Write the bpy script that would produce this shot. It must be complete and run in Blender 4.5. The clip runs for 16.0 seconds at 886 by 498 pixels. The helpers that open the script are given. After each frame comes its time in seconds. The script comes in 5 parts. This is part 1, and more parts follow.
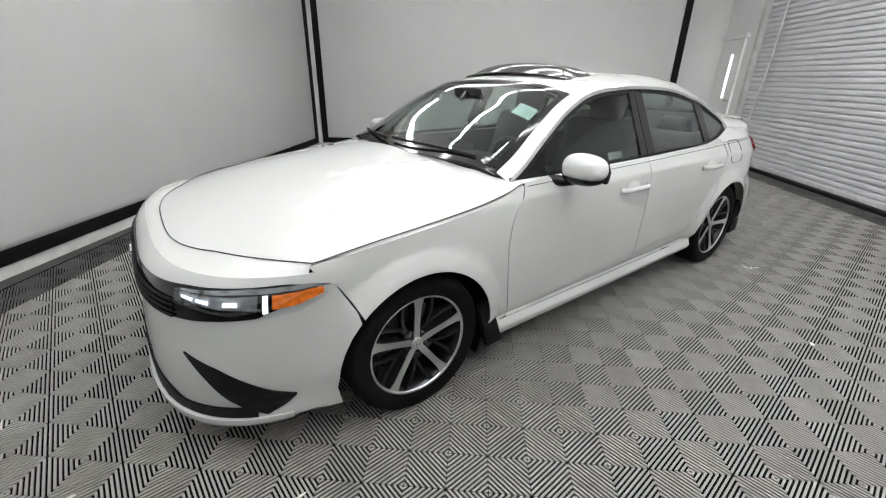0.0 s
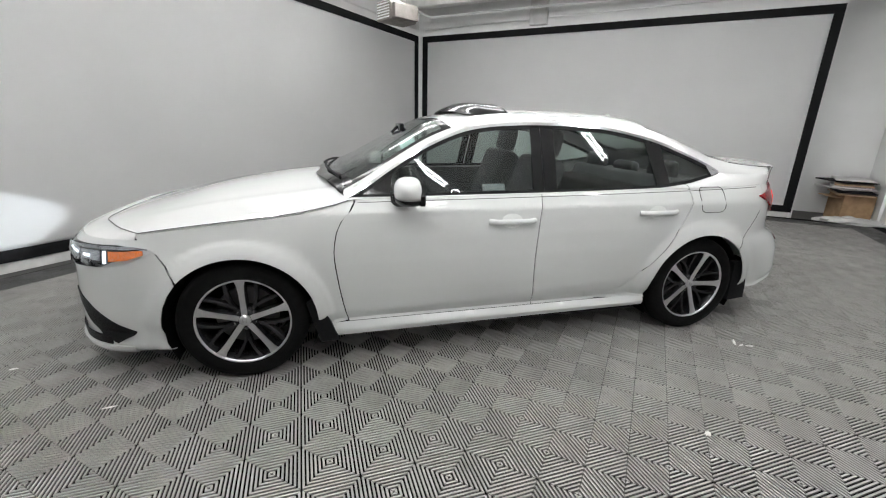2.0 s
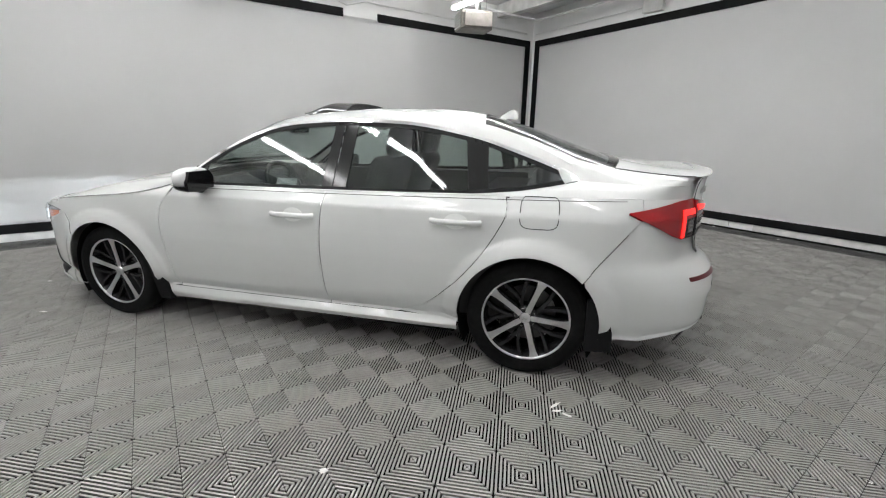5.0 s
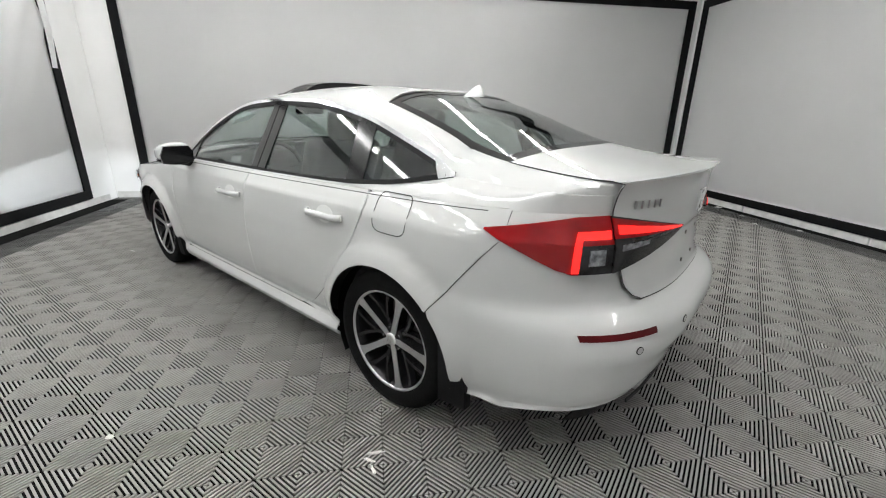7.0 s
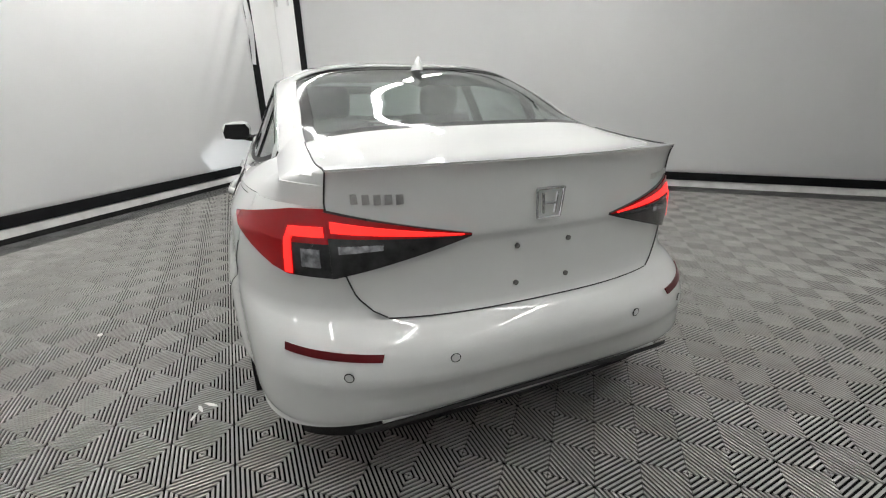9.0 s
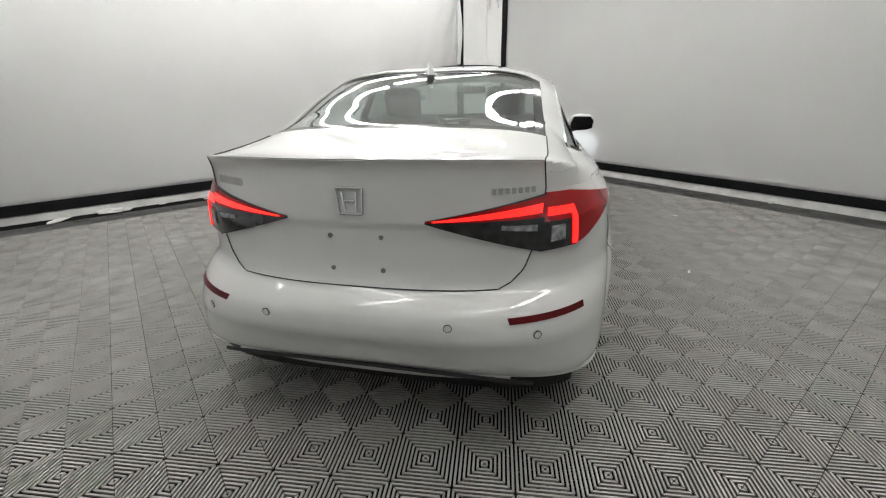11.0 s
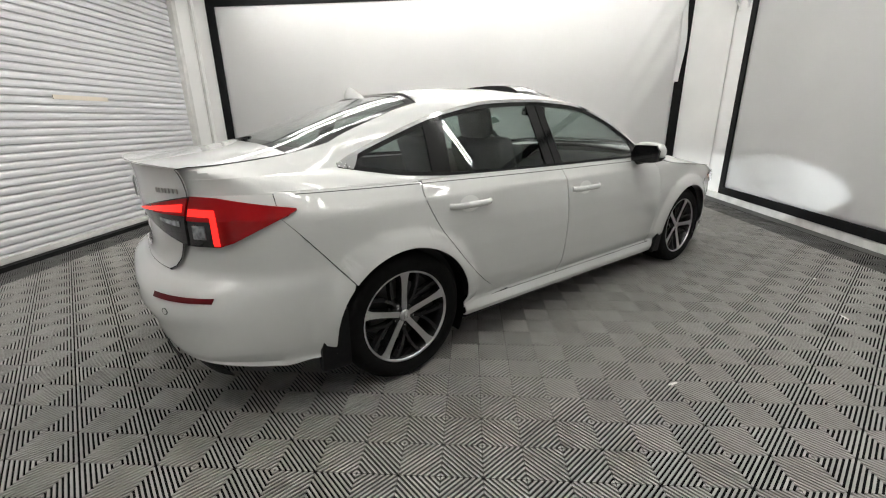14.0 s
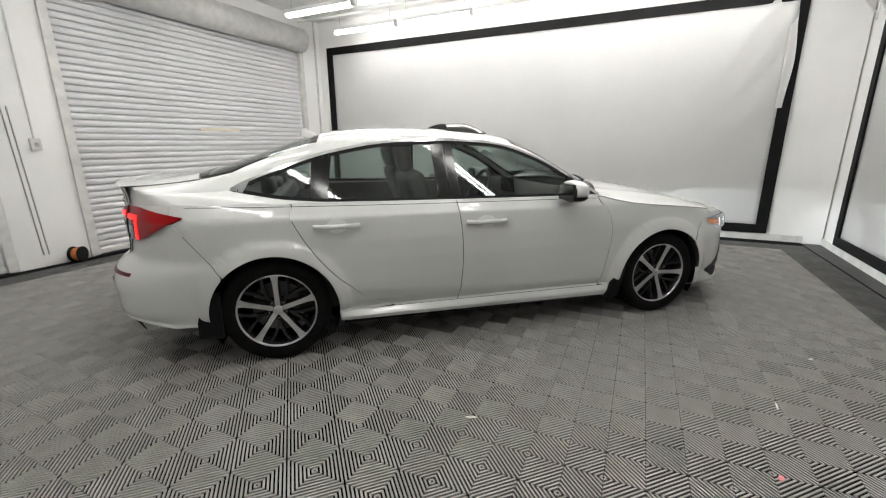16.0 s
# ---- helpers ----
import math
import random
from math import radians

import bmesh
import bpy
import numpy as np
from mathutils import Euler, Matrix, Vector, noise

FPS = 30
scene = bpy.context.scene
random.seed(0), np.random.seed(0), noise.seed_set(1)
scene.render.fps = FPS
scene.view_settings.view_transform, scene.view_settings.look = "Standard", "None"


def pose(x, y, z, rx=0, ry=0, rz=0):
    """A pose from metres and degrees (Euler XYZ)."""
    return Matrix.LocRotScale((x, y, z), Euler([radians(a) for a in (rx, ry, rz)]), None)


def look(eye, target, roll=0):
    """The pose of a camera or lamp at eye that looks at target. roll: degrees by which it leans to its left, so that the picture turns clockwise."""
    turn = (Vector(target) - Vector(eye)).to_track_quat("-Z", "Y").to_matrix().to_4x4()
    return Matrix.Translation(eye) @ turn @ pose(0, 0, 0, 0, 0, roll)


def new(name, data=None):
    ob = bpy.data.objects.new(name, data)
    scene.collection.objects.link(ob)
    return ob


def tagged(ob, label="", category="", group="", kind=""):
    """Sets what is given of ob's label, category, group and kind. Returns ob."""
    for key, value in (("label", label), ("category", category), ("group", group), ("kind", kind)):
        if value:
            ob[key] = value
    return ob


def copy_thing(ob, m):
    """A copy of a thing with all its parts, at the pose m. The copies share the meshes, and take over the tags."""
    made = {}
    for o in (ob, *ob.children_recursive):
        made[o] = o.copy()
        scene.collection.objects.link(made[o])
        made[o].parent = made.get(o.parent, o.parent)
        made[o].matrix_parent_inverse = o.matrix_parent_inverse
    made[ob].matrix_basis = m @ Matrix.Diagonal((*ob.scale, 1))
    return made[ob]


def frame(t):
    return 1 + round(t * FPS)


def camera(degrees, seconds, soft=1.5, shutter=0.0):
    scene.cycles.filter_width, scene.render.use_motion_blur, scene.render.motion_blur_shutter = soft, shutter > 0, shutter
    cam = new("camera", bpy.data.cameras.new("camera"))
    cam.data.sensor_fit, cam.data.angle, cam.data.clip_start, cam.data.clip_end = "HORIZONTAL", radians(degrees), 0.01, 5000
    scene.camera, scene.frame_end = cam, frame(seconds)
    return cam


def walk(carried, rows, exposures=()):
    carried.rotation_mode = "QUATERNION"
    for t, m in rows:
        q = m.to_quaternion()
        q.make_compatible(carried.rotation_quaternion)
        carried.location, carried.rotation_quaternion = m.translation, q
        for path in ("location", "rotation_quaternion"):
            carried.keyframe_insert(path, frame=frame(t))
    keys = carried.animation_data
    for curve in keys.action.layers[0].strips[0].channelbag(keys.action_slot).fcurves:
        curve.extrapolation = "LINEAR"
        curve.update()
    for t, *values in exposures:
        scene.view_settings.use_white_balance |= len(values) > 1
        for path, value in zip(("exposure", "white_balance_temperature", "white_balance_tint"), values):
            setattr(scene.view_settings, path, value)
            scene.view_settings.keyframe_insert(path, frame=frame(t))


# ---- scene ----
cam = camera(94.3, 16.0, soft=1.15)
PATH = [
    (0, (-2.14, -2.081, 1.36), (-1.049, -0.595, 0.584), 0.9),
    (0.5, (-1.893, -2.303, 1.356), (-0.941, -0.712, 0.607), 0.6),
    (1, (-1.542, -2.49, 1.315), (-0.757, -0.782, 0.632), 0.5),
    (1.5, (-1.205, -2.799, 1.313), (-0.584, -1.008, 0.677), 1.0),
    (2, (-0.857, -2.941, 1.302), (-0.39, -1.086, 0.719), 1.3),
    (2.5, (-0.509, -3.05, 1.303), (-0.197, -1.152, 0.755), 1.3),
    (3, (-0.155, -3.161, 1.307), (0.003, -1.24, 0.776), 1.1),
    (3.5, (0.194, -3.123, 1.293), (0.185, -1.194, 0.766), 0.8),
    (4, (0.609, -3.139, 1.288), (0.448, -1.219, 0.752), 0.5),
    (4.5, (1.016, -3.041, 1.268), (0.705, -1.139, 0.734), 0.6),
    (5, (1.435, -2.886, 1.259), (0.959, -1.023, 0.709), 0.7),
    (5.2, (1.604, -2.828, 1.274), (1.055, -0.992, 0.705), 0.7),
    (7.3, (2.688, -1.75, 1.25), (1.399, -0.376, 0.579), 0.6),
    (7.5, (2.791, -1.636, 1.273), (1.463, -0.323, 0.558), 0.1),
    (8, (2.983, -1.336, 1.264), (1.508, -0.204, 0.527), -0.3),
    (8.5, (3.117, -1.008, 1.237), (1.497, -0.083, 0.516), -0.5),
    (11, (3.458, 0.551, 1.262), (1.634, 0.154, 0.544), -1.2),
    (11.5, (3.37, 0.913, 1.271), (1.616, 0.29, 0.539), -0.8),
    (12, (3.167, 1.222, 1.248), (1.507, 0.385, 0.512), -0.5),
    (12.5, (2.981, 1.536, 1.234), (1.442, 0.482, 0.511), -0.6),
    (13, (2.778, 1.773, 1.204), (1.361, 0.539, 0.518), -1.0),
    (13.5, (2.536, 2.047, 1.191), (1.255, 0.646, 0.564), -1.2),
    (14, (2.283, 2.411, 1.215), (1.149, 0.877, 0.614), -1.0),
    (14.5, (1.976, 2.662, 1.264), (1.009, 1.015, 0.669), -0.7),
    (15, (1.688, 2.993, 1.243), (0.868, 1.248, 0.712), -0.6),
    (15.5, (1.345, 3.216, 1.245), (0.695, 1.389, 0.755), -0.5),
    (16, (1.004, 3.351, 1.289), (0.501, 1.481, 0.791), -0.3),
]
walk(cam, [(t, look(eye, target, roll)) for t, eye, target, roll in PATH],
     [(0, 0.36, 6420, 10), (5, 0.36, 6420, 10), (8, 0.40, 6500, 9), (11, 0.29, 6600, 9), (13, 0.30, 6750, 9), (16, 0.20, 6700, 9)])

# ---------------------------------------------------------------- light
world = bpy.data.worlds.new("world")
scene.world = world
world.use_nodes = True
world.node_tree.nodes["Background"].inputs[0].default_value = (0.9, 0.95, 1.0, 1)
world.node_tree.nodes["Background"].inputs[1].default_value = 0.12

# dipped beams of the lit headlamps
for side in (-1, 1):
    beam = bpy.data.lights.new("headlamp_beam", "SPOT")
    beam.energy, beam.color, beam.spot_size, beam.spot_blend, beam.shadow_soft_size = 70, (0.88, 0.95, 1.0), radians(24), 0.35, 0.03
    lob = new("headlamp_beam", beam)
    lob.matrix_basis = look((-2.24, side * 0.62, 0.69), (-6.1, side * 1.1, -0.06)) @ Matrix.Diagonal((3.2, 1.0, 1.0, 1.0))

# the room is turned against the car: TH degrees; a runs along the long walls, b across
TH = radians(49.6)
CT, ST = math.cos(TH), math.sin(TH)
A0, A1, B0, B1, CEIL = -3.61, 5.44, -4.45, 3.47, 3.52
ROOM = Matrix.Rotation(TH, 4, "Z")
# the long wall behind the car's nose is slightly out of square
NORTH = ROOM @ Matrix.Translation((A1, B1, 0)) @ Matrix.Rotation(radians(-1.2), 4, "Z") @ Matrix.Translation((-A1, -B1, 0))


# ---------------------------------------------------------------- materials
def mat(name, col, rough=0.5, metal=0.0, var=0.06, scale=6.0, bump=0.0, bump_scale=60.0, coat=0.0, emit=None, spec=0.5):
    m = bpy.data.materials.new(name)
    m.use_nodes = True
    nt = m.node_tree
    p = nt.nodes["Principled BSDF"]
    p.inputs["Roughness"].default_value = rough
    p.inputs["Metallic"].default_value = metal
    p.inputs["Coat Weight"].default_value = coat
    p.inputs["Coat Roughness"].default_value = 0.03
    p.inputs["Specular IOR Level"].default_value = spec
    tc = nt.nodes.new("ShaderNodeTexCoord")
    n1 = nt.nodes.new("ShaderNodeTexNoise")
    n1.inputs["Scale"].default_value = scale
    n1.inputs["Detail"].default_value = 6
    nt.links.new(tc.outputs["Object"], n1.inputs["Vector"])
    ramp = nt.nodes.new("ShaderNodeMapRange")
    ramp.inputs["From Min"].default_value, ramp.inputs["From Max"].default_value = 0.3, 0.7
    ramp.inputs["To Min"].default_value, ramp.inputs["To Max"].default_value = 1 - var, 1 + var
    nt.links.new(n1.outputs["Fac"], ramp.inputs["Value"])
    mul = nt.nodes.new("ShaderNodeVectorMath")
    mul.operation = "SCALE"
    mul.inputs[0].default_value = col
    nt.links.new(ramp.outputs[0], mul.inputs["Scale"])
    nt.links.new(mul.outputs[0], p.inputs["Base Color"])
    if bump:
        n2 = nt.nodes.new("ShaderNodeTexNoise")
        n2.inputs["Scale"].default_value = bump_scale
        n2.inputs["Detail"].default_value = 4
        nt.links.new(tc.outputs["Object"], n2.inputs["Vector"])
        b = nt.nodes.new("ShaderNodeBump")
        b.inputs["Strength"].default_value = bump
        b.inputs["Distance"].default_value = 0.01
        nt.links.new(n2.outputs["Fac"], b.inputs["Height"])
        nt.links.new(b.outputs[0], p.inputs["Normal"])
    if emit:
        p.inputs["Emission Color"].default_value = (*emit[0], 1)
        p.inputs["Emission Strength"].default_value = emit[1]
    return m


def glass_mat(name, tint, gloss=1.0, rough=0.0):
    m = bpy.data.materials.new(name)
    m.use_nodes = True
    nt = m.node_tree
    nt.nodes.clear()
    out = nt.nodes.new("ShaderNodeOutputMaterial")
    tr = nt.nodes.new("ShaderNodeBsdfTransparent")
    tr.inputs[0].default_value = (*tint, 1)
    gl = nt.nodes.new("ShaderNodeBsdfGlossy")
    gl.inputs["Roughness"].default_value = rough
    gl.inputs[0].default_value = (gloss, gloss, gloss, 1)
    lw = nt.nodes.new("ShaderNodeLayerWeight")
    lw.inputs["Blend"].default_value = 0.5
    pw = nt.nodes.new("ShaderNodeMath")
    pw.operation = "POWER"
    pw.inputs[1].default_value = 4.5
    nt.links.new(lw.outputs["Facing"], pw.inputs[0])
    fr = nt.nodes.new("ShaderNodeMath")
    fr.operation = "MULTIPLY_ADD"
    fr.inputs[1].default_value, fr.inputs[2].default_value = 0.85, 0.035
    nt.links.new(pw.outputs[0], fr.inputs[0])
    mix = nt.nodes.new("ShaderNodeMixShader")
    nt.links.new(fr.outputs[0], mix.inputs[0])
    nt.links.new(tr.outputs[0], mix.inputs[1])
    nt.links.new(gl.outputs[0], mix.inputs[2])
    nt.links.new(mix.outputs[0], out.inputs[0])
    return m


M_PAINT = mat("white_paint", (0.545, 0.555, 0.545), 0.45, var=0.012, scale=2, coat=1.0)
M_BLACK = mat("black_plastic", (0.007, 0.007, 0.0075), 0.55, var=0.2, spec=0.15, scale=40, bump=0.15, bump_scale=400)
M_GLOSSBLACK = mat("gloss_black", (0.006, 0.006, 0.0065), 0.10, var=0.1, spec=0.35)
M_TUB = mat("underbody_black", (0.006, 0.006, 0.006), 0.9, var=0.3, spec=0.05)
M_GLASS = glass_mat("tinted_glass", (0.78, 0.825, 0.81))
M_SMOKE = glass_mat("smoked_glass", (0.10, 0.10, 0.10))
M_CLEAR = glass_mat("clear_lens", (0.97, 0.98, 0.985))
M_CHROME = mat("chrome", (0.75, 0.76, 0.77), 0.08, 1.0, var=0.03)
M_ALU = mat("machined_alloy", (0.62, 0.62, 0.63), 0.28, 1.0, var=0.06, scale=90)
M_RIMDARK = mat("dark_grey_alloy", (0.03, 0.03, 0.032), 0.25, 0.5, var=0.1)
M_TYRE = mat("tyre_rubber", (0.006, 0.006, 0.006), 0.8, var=0.3, spec=0.1, scale=30, bump=0.3, bump_scale=250)
M_DISC = mat("brake_disc", (0.10, 0.10, 0.10), 0.4, 0.9, var=0.15)
M_RED = mat("red_lens", (0.27, 0.004, 0.006), 0.12, var=0.12, coat=0.25, spec=0.3)
M_REFLEX = mat("dark_red_reflex", (0.075, 0.002, 0.004), 0.35, var=0.1, scale=120, spec=0.2)
M_REDGLOW = mat("tail_light_glow", (0.6, 0.01, 0.01), 0.3, var=0.02, emit=((1.0, 0.016, 0.012), 1.5))
M_SMOKELENS = mat("smoked_lens", (0.022, 0.022, 0.023), 0.15, var=0.4, scale=25, coat=0.4, spec=0.3)
M_AMBER = mat("amber_reflector", (0.72, 0.16, 0.012), 0.25, var=0.35, scale=60, coat=1.0, emit=((1.0, 0.22, 0.01), 0.06))
M_HEADIN = mat("headlamp_reflector", (0.34, 0.35, 0.37), 0.14, 0.6, var=0.7, scale=38)
M_LEDS = mat("headlamp_led", (0.9, 0.93, 1.0), 0.3, var=0.02, emit=((0.85, 0.93, 1.0), 1.2))
M_SEAT = mat("dark_grey_leather", (0.035, 0.035, 0.037), 0.55, var=0.25, scale=14, bump=0.2, bump_scale=180)
M_DASH = mat("dashboard_black", (0.02, 0.02, 0.021), 0.6, var=0.2, scale=20, bump=0.2, bump_scale=300)
M_MIRROR = mat("mirror_glass", (0.8, 0.82, 0.85), 0.02, 1.0, var=0.01)
M_SEAM = mat("dark_seam", (0.02, 0.02, 0.02), 0.8, var=0.1)
M_STICKER = mat("pale_sticker", (0.45, 0.62, 0.58), 0.5, var=0.1, scale=60)

M_WALL = mat("white_wall_paint", (0.80, 0.80, 0.79), 0.75, var=0.04, scale=1.5, bump=0.08, bump_scale=90)
M_SCREEN = mat("white_screen_fabric", (0.84, 0.84, 0.835), 0.7, var=0.02, scale=1.2, bump=0.10, bump_scale=2.2)
M_FRAME = mat("matt_black_band", (0.007, 0.007, 0.0075), 0.6, var=0.25, spec=0.12, scale=5, bump=0.1)
M_CEIL = mat("ceiling_white", (0.74, 0.74, 0.73), 0.8, var=0.08, scale=2.0, bump=0.2, bump_scale=30)
M_TRIM = mat("white_base_trim", (0.62, 0.62, 0.60), 0.6, var=0.15, scale=7)
M_CONCRETE = mat("dark_grey_floor", (0.055, 0.055, 0.053), 0.6, var=0.30, scale=2.5, bump=0.2, bump_scale=40)
# near-black so that the shallow rib gaps look shaded: groove shade as colour
M_TILEBASE = mat("rib_gap_shade_black", (0.006, 0.006, 0.006), 0.9, var=0.25, scale=5, spec=0.05)
M_STEEL = mat("white_steel_slat", (0.66, 0.66, 0.68), 0.38, var=0.05, scale=3.0, bump=0.04)
M_GUIDE = mat("dusty_white_rail", (0.58, 0.575, 0.56), 0.5, var=0.12, scale=8)
M_TUBE = mat("fluorescent_tube", (1, 1, 1), 0.4, var=0.0, emit=((1.0, 0.995, 0.985), 26.0))
M_FIXTURE = mat("white_fixture_steel", (0.7, 0.7, 0.7), 0.4, var=0.05)
M_GALV = mat("galvanised_steel", (0.42, 0.42, 0.41), 0.4, 0.8, var=0.2, scale=20)
M_HEATER = mat("brown_grey_enamel", (0.24, 0.22, 0.20), 0.45, 0.3, var=0.2, scale=9)
M_CARD = mat("brown_cardboard", (0.34, 0.22, 0.12), 0.8, var=0.2, scale=9, bump=0.2)
M_WOOD = mat("plywood", (0.36, 0.25, 0.15), 0.6, var=0.25, scale=12)
M_PAPER = mat("crumpled_white_paper", (0.74, 0.73, 0.71), 0.8, var=0.1, bump=0.5, bump_scale=60)
M_PLASTICBAG = mat("cloudy_plastic_film", (0.62, 0.62, 0.60), 0.25, var=0.15, bump=0.6, bump_scale=30)
M_CHAIN = mat("dark_chain_steel", (0.16, 0.155, 0.15), 0.45, 0.9, var=0.3, scale=60)
M_PINK = mat("pink_scrap", (0.75, 0.25, 0.27), 0.7, var=0.1)
M_ORANGE = mat("orange_scrap", (0.65, 0.20, 0.05), 0.7, var=0.1)


def tile_material():
    m = mat("grey_ribbed_tile", (0.33, 0.323, 0.307), 0.6, var=0.18, scale=3.0, spec=0.25, bump=0.1, bump_scale=200)
    nt = m.node_tree
    p = nt.nodes["Principled BSDF"]
    old = p.inputs["Base Color"].links[0].from_socket
    oi = nt.nodes.new("ShaderNodeObjectInfo")
    mr = nt.nodes.new("ShaderNodeMapRange")
    mr.inputs["To Min"].default_value, mr.inputs["To Max"].default_value = 0.95, 1.05
    nt.links.new(oi.outputs["Random"], mr.inputs["Value"])
    sc = nt.nodes.new("ShaderNodeVectorMath")
    sc.operation = "SCALE"
    nt.links.new(old, sc.inputs[0])
    nt.links.new(mr.outputs[0], sc.inputs["Scale"])
    nt.links.new(sc.outputs[0], p.inputs["Base Color"])
    return m


M_TILE = tile_material()


# ---------------------------------------------------------------- mesh helpers
def mesh_of(bm, name, material, smooth=False):
    me = bpy.data.meshes.new(name)
    bm.to_mesh(me)
    bm.free()
    me.materials.append(material)
    if smooth:
        me.polygons.foreach_set("use_smooth", [True] * len(me.polygons))
    return me


def part(name, bm, material, parent=None, label="", smooth=False, place=None):
    ob = new(name, mesh_of(bm, name, material, smooth))
    if parent is not None:
        ob.parent = parent
    if place is not None:
        ob.matrix_basis = place
    return tagged(ob, label=label)


def empty(name, place=None, **tags):
    ob = new(name)
    ob.empty_display_size = 0.1
    if place is not None:
        ob.matrix_basis = place
    return tagged(ob, **tags)


def box(x0, x1, y0, y1, z0, z1, bevel=0.0, bm=None):
    """A box by its bounds, with rounded edges if bevel is given; added to bm if one is given."""
    b = bmesh.new()
    bmesh.ops.create_cube(b, size=1)
    for v in b.verts:
        v.co = ((x0 + x1) / 2 + v.co.x * (x1 - x0), (y0 + y1) / 2 + v.co.y * (y1 - y0), (z0 + z1) / 2 + v.co.z * (z1 - z0))
    if bevel:
        bmesh.ops.bevel(b, geom=b.edges[:], offset=bevel, segments=2, affect="EDGES", profile=0.5)
    if bm is None:
        return b
    join(bm, b)
    return bm


def join(bm, other, m=None):
    if m is not None:
        other.transform(m)
    me = bpy.data.meshes.new("tmp")
    other.to_mesh(me)
    other.free()
    bm.from_mesh(me)
    bpy.data.meshes.remove(me)
    return bm


def tube(points, radius, sides=8, closed=False, bm=None):
    """A round bar along points."""
    bm = bm or bmesh.new()
    pts = [Vector(p) for p in points]
    rings = []
    n = len(pts)
    for i, p in enumerate(pts):
        a, b = pts[(i - 1) % n] if (closed or i) else p, pts[(i + 1) % n] if (closed or i < n - 1) else p
        d = (b - a).normalized()
        up = Vector((0, 0, 1)) if abs(d.z) < 0.9 else Vector((1, 0, 0))
        s = d.cross(up).normalized()
        w = s.cross(d)
        rings.append([bm.verts.new(p + radius * (math.cos(k * 2 * math.pi / sides) * s + math.sin(k * 2 * math.pi / sides) * w)) for k in range(sides)])
    for i in range(n if closed else n - 1):
        r, q = rings[i], rings[(i + 1) % n]
        for k in range(sides):
            bm.faces.new((r[k], r[(k + 1) % sides], q[(k + 1) % sides], q[k]))
    if not closed:
        bm.faces.new(rings[0][::-1])
        bm.faces.new(rings[-1])
    bmesh.ops.recalc_face_normals(bm, faces=bm.faces[:])
    return bm


def lathe(profile, sides=48, bm=None):
    """A ring round the y axis from (radius, y) pairs."""
    bm = bm or bmesh.new()
    rings = []
    for k in range(sides):
        a = 2 * math.pi * k / sides
        rings.append([bm.verts.new((r * math.cos(a), y, r * math.sin(a))) for r, y in profile])
    for k in range(sides):
        r, q = rings[k], rings[(k + 1) % sides]
        for i in range(len(profile) - 1):
            bm.faces.new((r[i], r[i + 1], q[i + 1], q[i]))
    bmesh.ops.recalc_face_normals(bm, faces=bm.faces[:])
    return bm


def prism(poly, y0, y1, bm=None):
    """A plate with outline poly in x and z, from y0 to y1."""
    bm = bm or bmesh.new()
    f = [bm.verts.new((x, y0, z)) for x, z in poly]
    g = [bm.verts.new((x, y1, z)) for x, z in poly]
    bm.faces.new(f)
    bm.faces.new(g[::-1])
    for i in range(len(poly)):
        j = (i + 1) % len(poly)
        bm.faces.new((f[i], g[i], g[j], f[j]))
    bmesh.ops.recalc_face_normals(bm, faces=bm.faces[:])
    return bm


def spl(xs, ys):
    """A smooth curve through the points."""
    xs, ys = np.array(xs, float), np.array(ys, float)
    d = np.diff(ys) / np.diff(xs)
    m = np.r_[d[0], np.where(d[1:] * d[:-1] > 0, 2 * d[1:] * d[:-1] / (d[1:] + d[:-1] + 1e-12), 0.0), d[-1]]

    def f(x):
        x = min(max(x, xs[0]), xs[-1])
        i = min(max(int(np.searchsorted(xs, x)) - 1, 0), len(xs) - 2)
        h = xs[i + 1] - xs[i]
        t = (x - xs[i]) / h
        return float((2 * t**3 - 3 * t**2 + 1) * ys[i] + (t**3 - 2 * t**2 + t) * h * m[i] + (-2 * t**3 + 3 * t**2) * ys[i + 1] + (t**3 - t**2) * h * m[i + 1])

    return f


